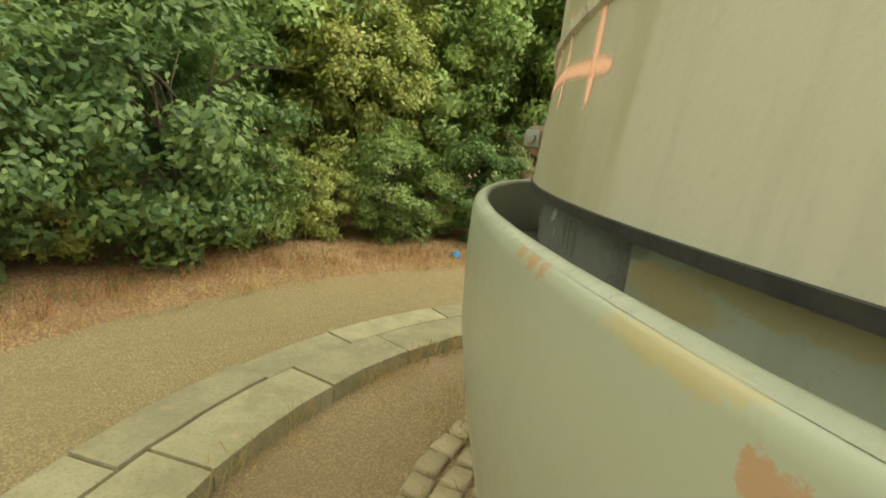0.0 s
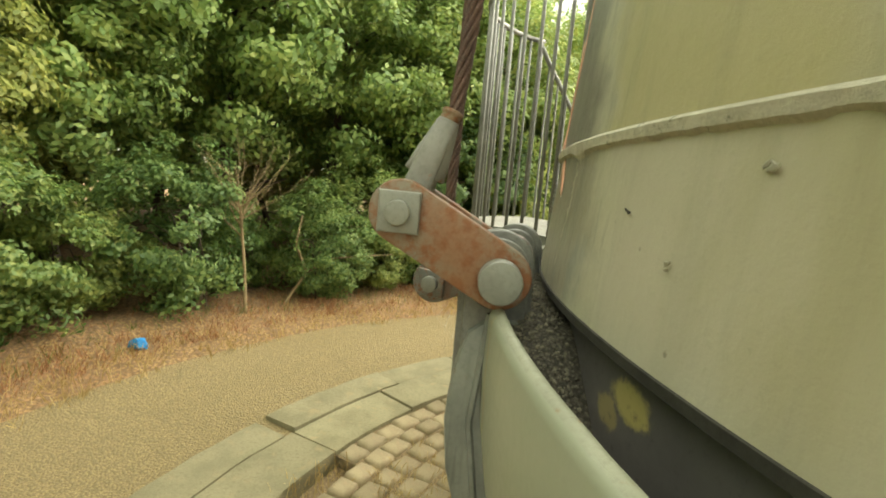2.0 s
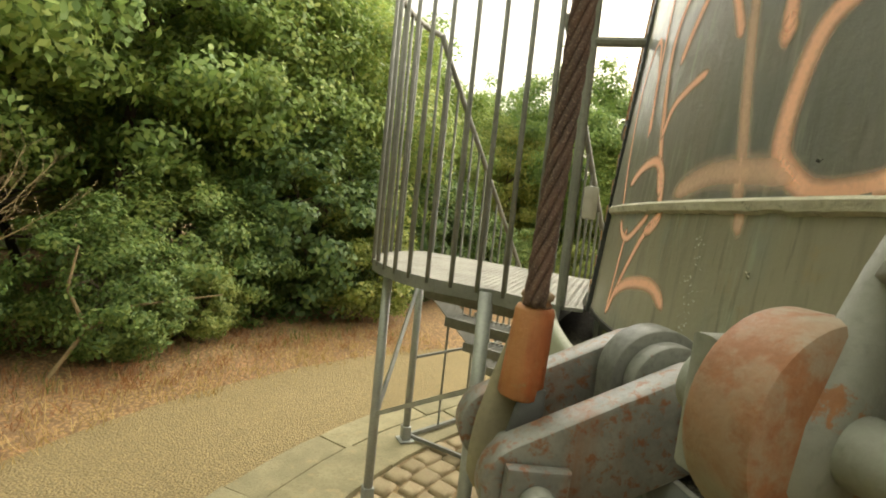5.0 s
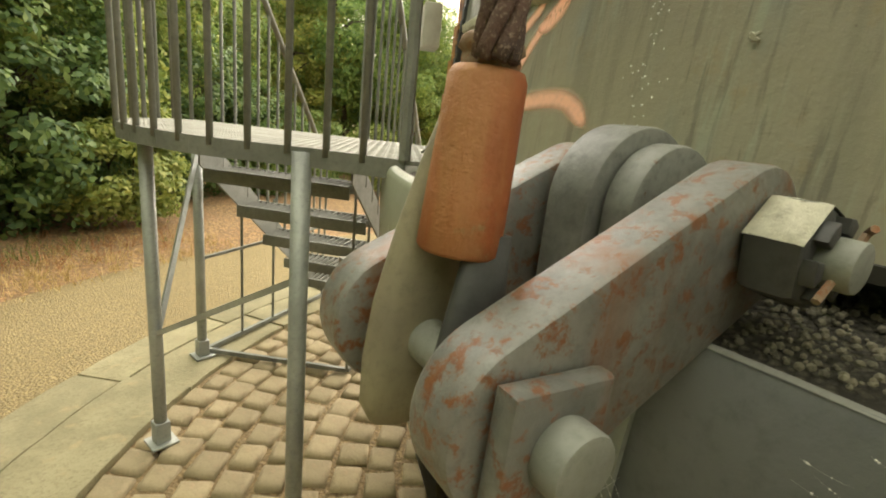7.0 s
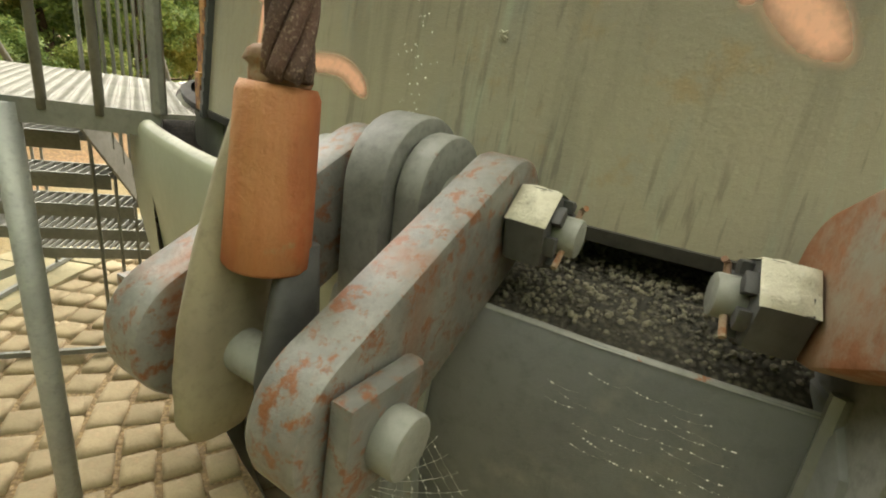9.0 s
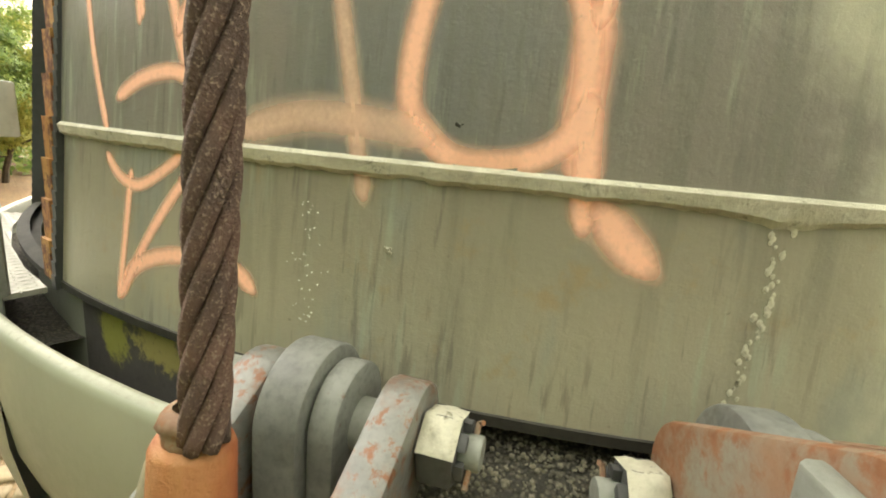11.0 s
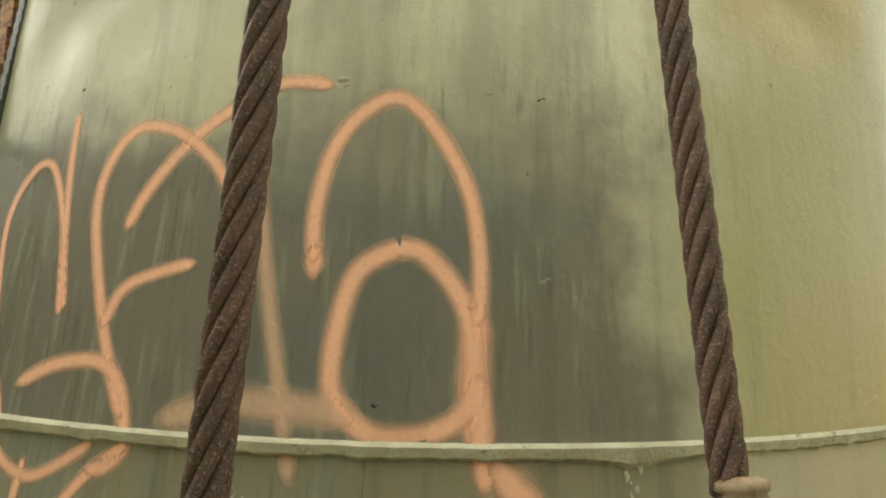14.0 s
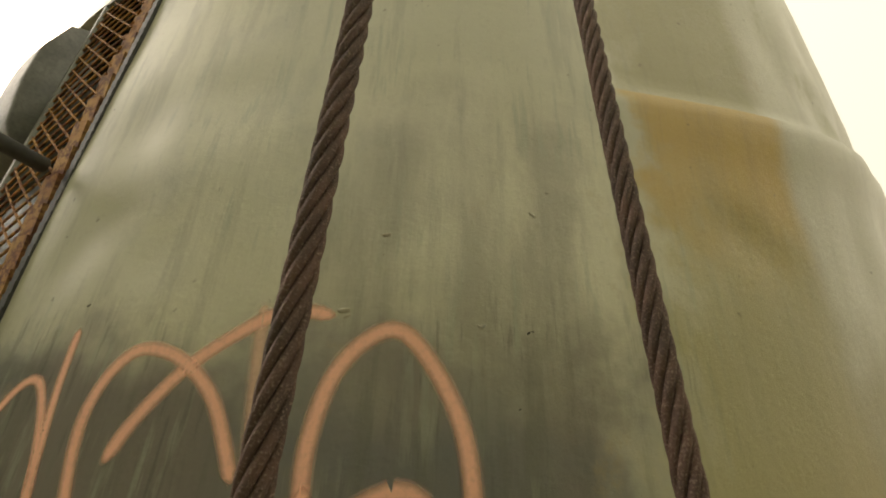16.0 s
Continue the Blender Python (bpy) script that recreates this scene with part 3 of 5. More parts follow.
def shell_mesh(z0, z1, proud, azs, zstep):
    bm = bmesh.new()
    uvl = bm.loops.layers.uv.new("UVMap")
    zs = [z0 + (z1 - z0) * i / max(1, round((z1 - z0) / zstep)) for i in range(max(1, round((z1 - z0) / zstep)) + 1)]
    grid = [[bm.verts.new(at_bearing(tower_r(a, z) + proud, a, z)) for z in zs] for a in azs]
    place = {}
    for a, col in zip(azs, grid):
        for z, v in zip(zs, col):
            place[v] = (a / 100, z)
    for c0, c1 in zip(grid, grid[1:]):
        for k in range(len(zs) - 1):
            bm.faces.new((c0[k], c1[k], c1[k + 1], c0[k + 1]))
    # the plate's lower lip, turned in
    lip = [[bm.verts.new(at_bearing(tower_r(a, z0) + proud - o, a, z0)) for o in (0.03, 0.0)] for a in azs]
    for a, pair in zip(azs, lip):
        for v in pair:
            place[v] = (a / 100, z0)
    for p, q in zip(lip, lip[1:]):
        bm.faces.new((p[0], q[0], q[1], p[1]))
    for f in bm.faces:
        for lp in f.loops:
            lp[uvl].uv = place[lp.vert]
    return bm


DOOR0, DOOR1 = 117.0, 143.0  # the doorway's bearings
AZS = [DOOR1 + 0.6 * i for i in range(161)] + [DOOR1 + 96 + (238 / 90) * i for i in range(1, 91)]


def lip_drop(bm):
    """The shell's lower edge hangs a little lower towards the south."""
    for v in bm.verts:
        a = math.degrees(math.atan2(CY - v.co.y, CX - v.co.x)) + 180
        v.co.z -= 0.010 * smoothstep(a, 196, 226) * (1 - smoothstep(v.co.z, 1.44, 1.70))
    return bm


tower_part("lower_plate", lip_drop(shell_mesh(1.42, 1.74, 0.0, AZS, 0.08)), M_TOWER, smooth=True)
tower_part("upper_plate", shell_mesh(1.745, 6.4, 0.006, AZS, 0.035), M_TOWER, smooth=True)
AZD = [DOOR0 + (DOOR1 - DOOR0) * i / 13 for i in range(14)]
tower_part("door_head_plate", shell_mesh(3.55, 6.4, 0.006, AZD, 0.2), M_TOWER, smooth=True)
bm = bmesh.new()
turned(bm, [(2.05, 6.35), (1.6, 6.9), (0.8, 7.2), (0.01, 7.3)], step=6)
tower_part("cap", bm, M_COLLAR, smooth=True)

# welded seam, lumpy along its run
bm = bmesh.new()
prev = None
for i in range(0, 761):
    a = DOOR1 + 217 * i / 760
    lump = 0.004 * noise.noise(Vector((a * 0.9, 3, 1))) + 0.003 * noise.noise(Vector((a * 4.1, 7, 2)))
    w = 0.019 + lump * 1.4 + (0.014 * math.exp(-((a - 174.3) / 1.6) ** 2))
    r = tower_r(a, 1.742)
    cur = [bm.verts.new(at_bearing(r + o, a, z)) for o, z in ((0.0, 1.742 - w), (0.010 + lump, 1.742 - w * 0.6), (0.013 + lump, 1.746), (0.006, 1.742 + 0.010))]
    if prev:
        for k in range(3):
            bm.faces.new((prev[k], cur[k], cur[k + 1], prev[k + 1]))
    prev = cur
tower_part("weld_seam", bm, M_BEAD, "rough pale welded seam")

# crumbling sealant run below the seam
for base_az in (174.4, 203.2):
    bm = bmesh.new()
    rnd = random.Random(int(base_az))
    for i in range(46):
        z = 1.73 - 0.26 * (i / 46) ** 1.3
        a = base_az - 0.8 * (1.74 - z) * 4 + rnd.uniform(-0.25, 0.25) * (1.8 if i < 12 else 0.8)
        p = at_bearing(tower_r(a, z) + 0.001, a, z)
        bmesh.ops.create_icosphere(bm, subdivisions=1, radius=rnd.uniform(0.001, 0.0032), matrix=Matrix.Translation(p) @ pose(0, 0, 0, 0, 0, a) @ Matrix.Diagonal((0.3, 1.7, 2.2, 1)))
    tagged(tower_part("sealant_run", bm, M_BEAD), kind="stuff")

def fill_z(r, a):
    """Height of the grit in the trough: banked up between the two anchors, low elsewhere."""
    bank = smoothstep(a, 157.5, 160) * (1 - smoothstep(a, 175.2, 184))
    low = 1.16 + 0.11 * smoothstep(a, 188, 206)
    return low + bank * (0.206 - 0.36 * max(0.0, r - 2.40))


# dark drum under the shell, the collar round it and the trough between
bm = bmesh.new()
turned(bm, [(2.362, 1.10), (2.362, 1.42)], 143, 159, 2)
turned(bm, [(2.28, 1.05), (2.28, 1.41)], 158.6, 175.5, 2)
turned(bm, [(2.362, 0.0), (2.362, 1.42)], 175, 221, 2)
for a in (159, 175):
    bm.faces.new([bm.verts.new(at_bearing(r, a, z)) for r, z in ((2.28, 1.10), (2.362, 1.10), (2.362, 1.42), (2.28, 1.41))])
tower_part("drum", bm, M_DRUM, "dark stained drum below the shell", smooth=True)
bm = bmesh.new()
turned(bm, [(2.362, 1.05), (2.362, 1.40)], 221, 503, 2)
tower_part("drum", bm, M_DRUM_PALE, "grey-green drum below the shell with ochre stains", smooth=True)
# near-black strip under the shell's lip: the open gap's shade as colour
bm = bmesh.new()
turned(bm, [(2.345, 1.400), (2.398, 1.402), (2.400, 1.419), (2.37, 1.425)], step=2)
tower_part("gap_shade_strip", lip_drop(bm), M_GAP)
bm = bmesh.new()
cols = []
for i in range(721):
    a = 143 + 0.5 * i
    cols.append([bm.verts.new(at_bearing(r, a, fill_z(r, a))) for r in (2.27, 2.35, 2.42, 2.524)])
for c0, c1 in zip(cols, cols[1:]):
    for k in range(3):
        bm.faces.new((c0[k], c1[k], c1[k + 1], c0[k + 1]))
for v in bm.verts:
    v.co.z += 0.012 * noise.noise(v.co * 9)
tower_part("trough_floor", bm, M_RUBBLE)
COLLAR = [(2.503, 1.14), (2.503, 1.372), (2.508, 1.380), (2.524, 1.380), (2.531, 1.374), (2.535, 1.362), (2.538, 1.25), (2.532, 1.12), (2.510, 0.98), (2.475, 0.82), (2.42, 0.60), (2.35, 0.38), (2.25, 0.12), (2.20, -0.1)]
CAP = [(2.5015, 1.370), (2.5040, 1.379), (2.5090, 1.3835), (2.5150, 1.3842), (2.5210, 1.3825), (2.5262, 1.3788)]
BOWL = COLLAR[:7] + [(2.520, 1.10), (2.49, 1.0), (2.43, 0.90), (2.36, 0.80), (2.29, 0.70), (2.22, 0.60), (2.14, 0.50), (2.07, 0.40), (1.95, 0.20), (1.85, -0.1)]  # drawn in below at its end
THIN = [(2.521, 1.14), (2.521, 1.372), (2.524, 1.378), (2.530, 1.378)] + COLLAR[4:]
THIN_CAP = [(2.5200, 1.370), (2.5225, 1.3785), (2.5270, 1.3805), (2.5320, 1.3765)]
LOW = 0.042  # the dark segment's edge lies lower
for a0, a1, drop, name, paint, cap, label in (
        (175.5, 505, 0.0, "collar", M_COLLAR, M_RIM, "grey-green steel collar with worn rim, highlight painted pale"),
        (145, 162.0, 0.0, "collar_end", M_COLLAR, M_RIM, "grey-green steel collar end beside the landing"),
        (162.0, 175.5, LOW, "collar_segment", M_COLLAR_DARK, M_SOCKET_GREY, "dark grey steel collar segment between the rope anchors")):
    bm = bmesh.new()
    turned(bm, [(r, z - drop if z > 1.2 else z) for r, z in (BOWL if name == "collar_end" else THIN if drop else COLLAR)], a0, a1, 1.25)
    tower_part(name, bm, paint, label, smooth=True)
    # thin paler cap: worn edge plus a painted highlight along the rim
    bm = bmesh.new()
    turned(bm, [(r, z - drop) for r, z in (THIN_CAP if drop else CAP)], a0, a1, 1.25)
    for v in bm.verts:
        v.co.z += 0.0012 * noise.noise(v.co * 14)
    tower_part("rim", bm, cap, "worn rim of the collar, its highlight painted pale" if cap is M_RIM else "", smooth=True)
bm = bmesh.new()
rnd = random.Random(5)
for i in range(2900):
    a, r, s = rnd.uniform(158.5, 181), rnd.uniform(2.29, 2.495), rnd.choice((0.0015, 0.002, 0.002, 0.003, 0.003, 0.0045))
    if a > 174.5 and r < 2.375:
        continue
    bmesh.ops.create_icosphere(bm, subdivisions=0, radius=s, matrix=Matrix.Translation(at_bearing(r, a, fill_z(r, a) + s * 0.4 + 0.012 * noise.noise(at_bearing(r, a, fill_z(r, a)) * 9))) @ pose(0, 0, 0, rnd.uniform(0, 180), rnd.uniform(0, 180)))
M_GRIT = worn("grit", (0.23, 0.21, 0.15), (0.10, 0.093, 0.07), rough=0.9, big=30)
tagged(tower_part("grit", bm, M_GRIT), kind="stuff")

# shallow dents and scars on the shell
for a, z, s in ((168.6, 2.33, 0.012), (161.4, 1.99, 0.006), (170.8, 2.0, 0.011), (162.3, 2.34, 0.014), (170.8, 2.32, 0.007), (171.3, 2.57, 0.012), (170.2, 2.18, 0.006), (149.0, 2.35, 0.008), (163.8, 2.5, 0.012), (164.4, 1.80, 0.008), (162.4, 1.63, 0.010), (188, 1.68, 0.010), (215, 1.95, 0.014), (182, 1.62, 0.008), (185, 1.56, 0.01)):
    bm = bmesh.new()
    rnd = random.Random(int(a * 10))
    for k in range(3):
        p = at_bearing(tower_r(a, z) + 0.005, a + rnd.uniform(-0.15, 0.15), z + rnd.uniform(-s, s) * 0.6)
        m = Matrix.Translation(p) @ pose(0, 0, 0, 0, 0, a) @ pose(0, 0, 0, rnd.uniform(-50, 50)) @ Matrix.Diagonal((0.25, 1.0, 0.42, 1))
        bmesh.ops.create_icosphere(bm, subdivisions=1, radius=s * rnd.uniform(0.5, 1.0), matrix=m)
    tower_part("scar", bm, M_GAP if s < 0.009 else M_TOWER)


def spray(name, pts, width, mat, proud=0.0076):
    """A sprayed line through (bearing, height) points, lying on the shell."""
    fine, n = [], len(pts)
    for i in range(n - 1):
        p0, p1, p2, p3 = pts[max(i - 1, 0)], pts[i], pts[i + 1], pts[min(i + 2, n - 1)]
        for k in range(8):
            t = k / 8
            fine.append(tuple(0.5 * (2 * b + (c - a) * t + (2 * a - 5 * b + 4 * c - d) * t * t + (3 * b - a - 3 * c + d) * t ** 3) for a, b, c, d in zip(p0, p1, p2, p3)))
    fine.append(pts[-1])
    metres = [Vector((radians(a) * 2.35, z)) for a, z in fine]
    closed, ends, run = pts[0] == pts[-1], [], [0.0]
    for p, q in zip(metres, metres[1:]):
        run.append(run[-1] + (q - p).length)
    bm = bmesh.new()
    uvl = bm.loops.layers.uv.new("UVMap")
    rows = []
    for i, p in enumerate(metres):
        d = (metres[min(i + 1, len(metres) - 1)] - metres[max(i - 1, 0)])
        d = d.normalized() if d.length > 1e-6 else Vector((0, 1))
        gone = 9.0 if closed else min(run[i], run[-1] - run[i]) / width
        ends.append(min(1.0, gone))
        nrm = Vector((-d.y, d.x)) * width * 0.5 * (0.35 + 0.65 * min(1.0, gone * 1.6))
        row = []
        for s in (-1, 0, 1):
            q = p + nrm * s
            a = math.degrees(q.x / 2.35)
            row.append(bm.verts.new(at_bearing(tower_r(a, q.y) + (proud if q.y > 1.735 else proud - 0.006), a, q.y)))
        rows.append(row)
    last = len(rows) - 1
    for i in range(last):
        for s in range(2):
            f = bm.faces.new((rows[i][s], rows[i + 1][s], rows[i + 1][s + 1], rows[i][s + 1]))
            for lp, uv in zip(f.loops, ((i, s), (i + 1, s), (i + 1, s + 1), (i, s + 1))):
                lp[uvl].uv = (ends[uv[0]], uv[1] / 2)
    ob = tower_part(name, bm, mat)
    ob.visible_shadow = False
    return ob


for w, mat, pts in (
    (0.022, M_SPRAY, [(148.1, 1.74), (146.6, 1.90), (145.8, 2.09), (146.8, 2.19), (148.1, 2.20), (149.4, 2.10), (150.5, 1.93)]),
    (0.022, M_SPRAY, [(149.1, 2.31), (149.2, 2.22), (149.6, 2.10), (150.3, 1.92)]),
    (0.028, M_SPRAY, [(154.3, 1.76), (152.8, 1.90), (151.4, 2.09), (151.5, 2.19), (152.7, 2.26), (154.5, 2.26), (156.2, 2.22), (157.5, 2.16), (158.8, 2.05)]),
    (0.030, M_SPRAY, [(153.0, 2.07), (153.8, 2.14), (155.5, 2.23), (157.7, 2.30), (159.7, 2.34), (162.0, 2.335)]),
    (0.026, M_SPRAY, [(152.6, 1.90), (153.4, 1.97), (154.9, 2.00), (156.7, 2.02)]),
    (0.030, M_SPRAY, [(148.6, 1.80), (150.6, 1.84), (152.8, 1.85), (154.0, 1.81), (154.5, 1.73), (153.8, 1.69), (152.7, 1.68)]),
    (0.034, M_SPRAY_FAINT, [(158.5, 2.36), (159.1, 2.14), (159.9, 1.96), (160.6, 1.83), (161.3, 1.68)]),
    (0.034, M_SPRAY, [(161.6, 2.015), (161.5, 2.11), (162.1, 2.22), (163.4, 2.29), (164.9, 2.31), (166.4, 2.25), (167.7, 2.15), (168.2, 2.03), (168.1, 1.92)]),
    (0.055, M_SPRAY, [(168.1, 1.97), (168.0, 1.88), (168.0, 1.80), (168.4, 1.72)]),
    (0.040, M_SPRAY, [(168.1, 1.86), (168.3, 1.75), (168.5, 1.67)]),
    (0.040, M_SPRAY, [(165.0, 2.05), (163.4, 2.01), (162.7, 1.92), (162.6, 1.83), (163.2, 1.79), (164.3, 1.76), (165.9, 1.76), (167.2, 1.78), (167.9, 1.82), (167.9, 1.91), (167.3, 1.98), (166.0, 2.04), (165.0, 2.05)]),
    (0.060, M_SPRAY, [(168.5, 1.73), (169.6, 1.68), (171.0, 1.63)]),
    (0.060, M_SPRAY_FAINT, [(155.6, 1.76), (157.8, 1.79), (159.6, 1.80), (162.7, 1.79), (163.9, 1.77)]),
    (0.024, M_SPRAY, [(147.6, 1.71), (148.8, 1.67), (150.3, 1.66), (152.2, 1.70), (153.1, 1.73)]),
    (0.022, M_SPRAY, [(149.7, 1.69), (149.4, 1.58), (149.0, 1.44)]),
    (0.024, M_SPRAY, [(149.0, 1.44), (150.8, 1.56), (152.9, 1.67), (154.7, 1.73)]),
    (0.034, M_SPRAY, [(149.0, 1.44), (150.1, 1.51), (152.4, 1.55), (155.5, 1.56), (157.2, 1.52)]),
    (0.040, M_SPRAY, [(161.6, 2.06), (161.6, 2.03), (161.6, 1.99)]),
    (0.030, M_SPRAY_FAINT, [(198.5, 1.55), (198.7, 1.64), (198.4, 1.72), (197.9, 1.80), (197.1, 1.90)]),
    (0.034, M_SPRAY, [(198.5, 1.55), (200.7, 1.61), (202.4, 1.63), (205.4, 1.64), (209.3, 1.65), (213.3, 1.64), (218.2, 1.62)]),
    (0.036, M_SPRAY_FAINT, [(199.1, 1.51), (200.7, 1.55), (202.2, 1.56), (204.1, 1.56), (205.4, 1.54), (206.5, 1.53)]),
    (0.030, M_SPRAY_FAINT, [(198.3, 1.72), (199.4, 1.68), (201.2, 1.66), (203.1, 1.67), (203.9, 1.71), (204.6, 1.77)]),
    (0.040, M_SPRAY, [(205.0, 1.76), (205.4, 1.70), (206.0, 1.69), (206.7, 1.70), (207.4, 1.75)]),
    (0.036, M_SPRAY_WHITE, [(198.5, 1.55), (198.2, 1.49), (199.6, 1.43)]),
    (0.030, M_SPRAY, [(210.1, 1.78), (210.7, 1.65), (210.7, 1.57)]),
    (0.036, M_SPRAY, [(215.5, 1.78), (216.0, 1.63), (216.1, 1.56)]),
):
    spray("sprayed_line", pts, w * 1.36, mat)


# ---- rope anchors on the collar ----
def anchor_frame(az):
    def place(u, v, z):
        return at_bearing(u, az, z) + Vector((-math.sin(radians(az)), math.cos(radians(az)), 0)) * v
    return place


def disc_outline(u, z, r, n=28):
    return [(u + r * math.cos(2 * math.pi * i / n), z + r * math.sin(2 * math.pi * i / n)) for i in range(n)]


def stadium(a, b, r, n=22):
    """Outline round the two centres a and b."""
    d = math.atan2(b[1] - a[1], b[0] - a[0])
    out = [(b[0] + r * math.cos(d + t), b[1] + r * math.sin(d + t)) for t in (-math.pi / 2 + math.pi * i / n for i in range(n + 1))]
    return out + [(a[0] + r * math.cos(d + t), a[1] + r * math.sin(d + t)) for t in (math.pi / 2 + math.pi * i / n for i in range(n + 1))]


INNER = (2.520, 1.447)  # radius and height of the fixed pin


def bracket(az, INNER):
    """Welded gusset on the collar with a round lug that carries the fixed pin."""
    place = anchor_frame(az)
    u0, z0 = INNER
    gusset = tower_part("bracket", prism(bmesh.new(), [(2.42, 1.34), (2.53, 1.345), (2.575, 1.31), (2.600, 1.22), (2.612, 1.10), (2.600, 0.98), (2.555, 0.82), (2.49, 0.66), (2.40, 0.46), (2.28, 0.16), (2.10, 0.16), (2.10, 1.10)], -0.066, 0.066, place, 0.008), M_BRACKET, "grey welded bracket streaked with rust")
    for v0, v1, r in ((-0.058, 0.000, 0.086), (0.003, 0.038, 0.070)):
        tower_part("lug", prism(bmesh.new(), stadium((u0, z0 - 0.25), (u0, z0 + 0.008), r, 30), v0, v1, place, 0.006), M_LUG, parent=gusset)
    for v in (-0.064, 0.066):
        bm = bmesh.new()
        tube(bm, [place(2.53, v, 1.36), place(2.555, v, 1.1), place(2.52, v, 0.86)], 0.009, 6)
        tower_part("weld_bead", bm, M_BRACKET, parent=gusset)


def link_pair(az, INNER, outer, side, plate_mats, group, k=1.0, sag=0.0):
    """Two parallel link plates on a fixed inner pin, with the free outer pin; side: where the head of the inner pin is."""
    place = anchor_frame(az)
    root = thing("link_pair", "", "link", group, m=Matrix.Translation(place(*[INNER[0], 0, INNER[1]])))
    inv = root.matrix_world.inverted()

    def sub(name, bm, mat, label="", smooth=False, parent=None):
        ob = part(name, bm, mat, parent or root, label, smooth)
        if parent is None:
            ob.matrix_parent_inverse = inv
        return ob

    d = Vector((outer[0] - INNER[0], outer[1] - INNER[1])).normalized()
    up = Vector((-d.y, d.x))
    for (v0, v1), mat in zip(((0.070 * k, 0.122 * k), (-0.124 * k, -0.070 * k)), plate_mats):
        plate = sub("link_plate", prism(bmesh.new(), stadium(INNER, outer, 0.069), v0, v1, place, 0.007), mat)
        far = v1 if v0 > 0 else v0
        sgn = 1 if v0 > 0 else -1
        # square locking plate and the pin's end on the outer eye
        s, c = 0.044, Vector(outer)
        rot = radians(-28) * (1 if outer[1] > INNER[1] else -1)
        e1 = Vector((d.x * math.cos(rot) - d.y * math.sin(rot), d.x * math.sin(rot) + d.y * math.cos(rot)))
        e2 = Vector((-e1.y, e1.x))
        sq = [tuple(c + e1 * a * s + e2 * b * s) for a, b in ((-1, -1), (1, -1), (1, 1), (-1, 1))]
        lo, hi = sorted((far + sgn * 0.002, far + sgn * 0.024))
        sub("locking_plate", prism(bmesh.new(), sq, lo, hi, place, 0.006), M_PIN if mat is M_LINK_RUST else M_LINK)
        lo, hi = sorted((far + sgn * 0.022, far + sgn * 0.048))
        sub("pin_end", prism(bmesh.new(), disc_outline(*outer, 0.026), lo, hi, place, 0.004), M_PIN, smooth=False)
        # the fixed pin: a round head one side, a castle nut the other
        if sgn == side:
            lo, hi = sorted((far + sgn * 0.002, far + sgn * 0.052))
            sub("pin_head", prism(bmesh.new(), disc_outline(*INNER, 0.046, 36), lo, hi, place, 0.006), M_PIN, "round grey pin head")
        else:
            at = Vector((INNER[0] - sag * 0.4, INNER[1] - sag))
            lo, hi = sorted((far + sgn * 0.002, far + sgn * 0.048))
            hexa = [(at.x + 0.046 * math.cos(radians(60 * i + 18)), at.y + 0.046 * math.sin(radians(60 * i + 18))) for i in range(6)]
            nut = sub("castle_nut", prism(bmesh.new(), hexa, lo, hi, place, 0.007), M_DARK, "dark hexagonal nut with pale crust on top")
            lo, hi = sorted((far + sgn * 0.044, far + sgn * 0.074))
            sub("pin_tip", prism(bmesh.new(), disc_outline(at.x, at.y, 0.021), lo, hi, place, 0.003), M_PIN)
            # the castle nut's fingers round the pin's tip
            lo, hi = sorted((far + sgn * 0.046, far + sgn * 0.058))
            for i in range(6):
                c, w_ = radians(60 * i + 48), 0.30
                finger = [(at.x + r * math.cos(c + e), at.y + r * math.sin(c + e)) for r, e in ((0.024, -w_), (0.036, -w_), (0.037, 0.0), (0.036, w_), (0.024, w_))]
                sub("nut_finger", prism(bmesh.new(), finger, lo, hi, place, 0.0015), M_DARK, parent=nut)
            bm = bmesh.new()
            mid = far + sgn * 0.062
            tube(bm, [place(at.x + 0.034, mid, at.y - 0.026), place(at.x, mid, at.y), place(at.x - 0.026, mid, at.y + 0.024), place(at.x - 0.018, mid + sgn * 0.006, at.y + 0.030)], 0.0035, 6)
            sub("split_pin", bm, M_SEIZE, "rusty bent split pin", parent=nut)
            # lumpy pale crust lying on the nut's upper flat
            bm = bmesh.new()
            for flat, full in ((48, 1.0), (108, 0.8)):
                e1, e2 = Vector((math.cos(radians(flat)), math.sin(radians(flat)))), Vector((-math.sin(radians(flat)), math.cos(radians(flat))))
                rows = []
                for i in range(9):
                    v = far + sgn * (0.003 + 0.045 * i / 8)
                    row = []
                    for kk in range(9):
                        a = -0.0235 + 0.047 * kk / 8
                        edge = min(1.0, kk / 2 + 0.2, (8 - kk) / 2 + 0.2, i / 2 + 0.1, (8 - i) / 2 + 0.1)
                        h = 0.0385 + full * edge * (0.0055 + 0.005 * noise.noise(Vector((a * 70, v * 70, az + flat))))
                        q = at + e1 * h + e2 * a
                        row.append(bm.verts.new(place(q.x, v, q.y)))
                    rows.append(row)
                for r0, r1 in zip(rows, rows[1:]):
                    for kk in range(8):
                        bm.faces.new((r0[kk], r1[kk], r1[kk + 1], r0[kk + 1]))
            sub("crust", bm, M_BEAD, parent=nut, smooth=True)
    for c, r in ((outer, 0.021), (INNER, 0.034)):
        sub("pin_shaft", prism(bmesh.new(), disc_outline(*c, r), -0.122 * k, 0.122 * k, place), M_PIN)
    return root


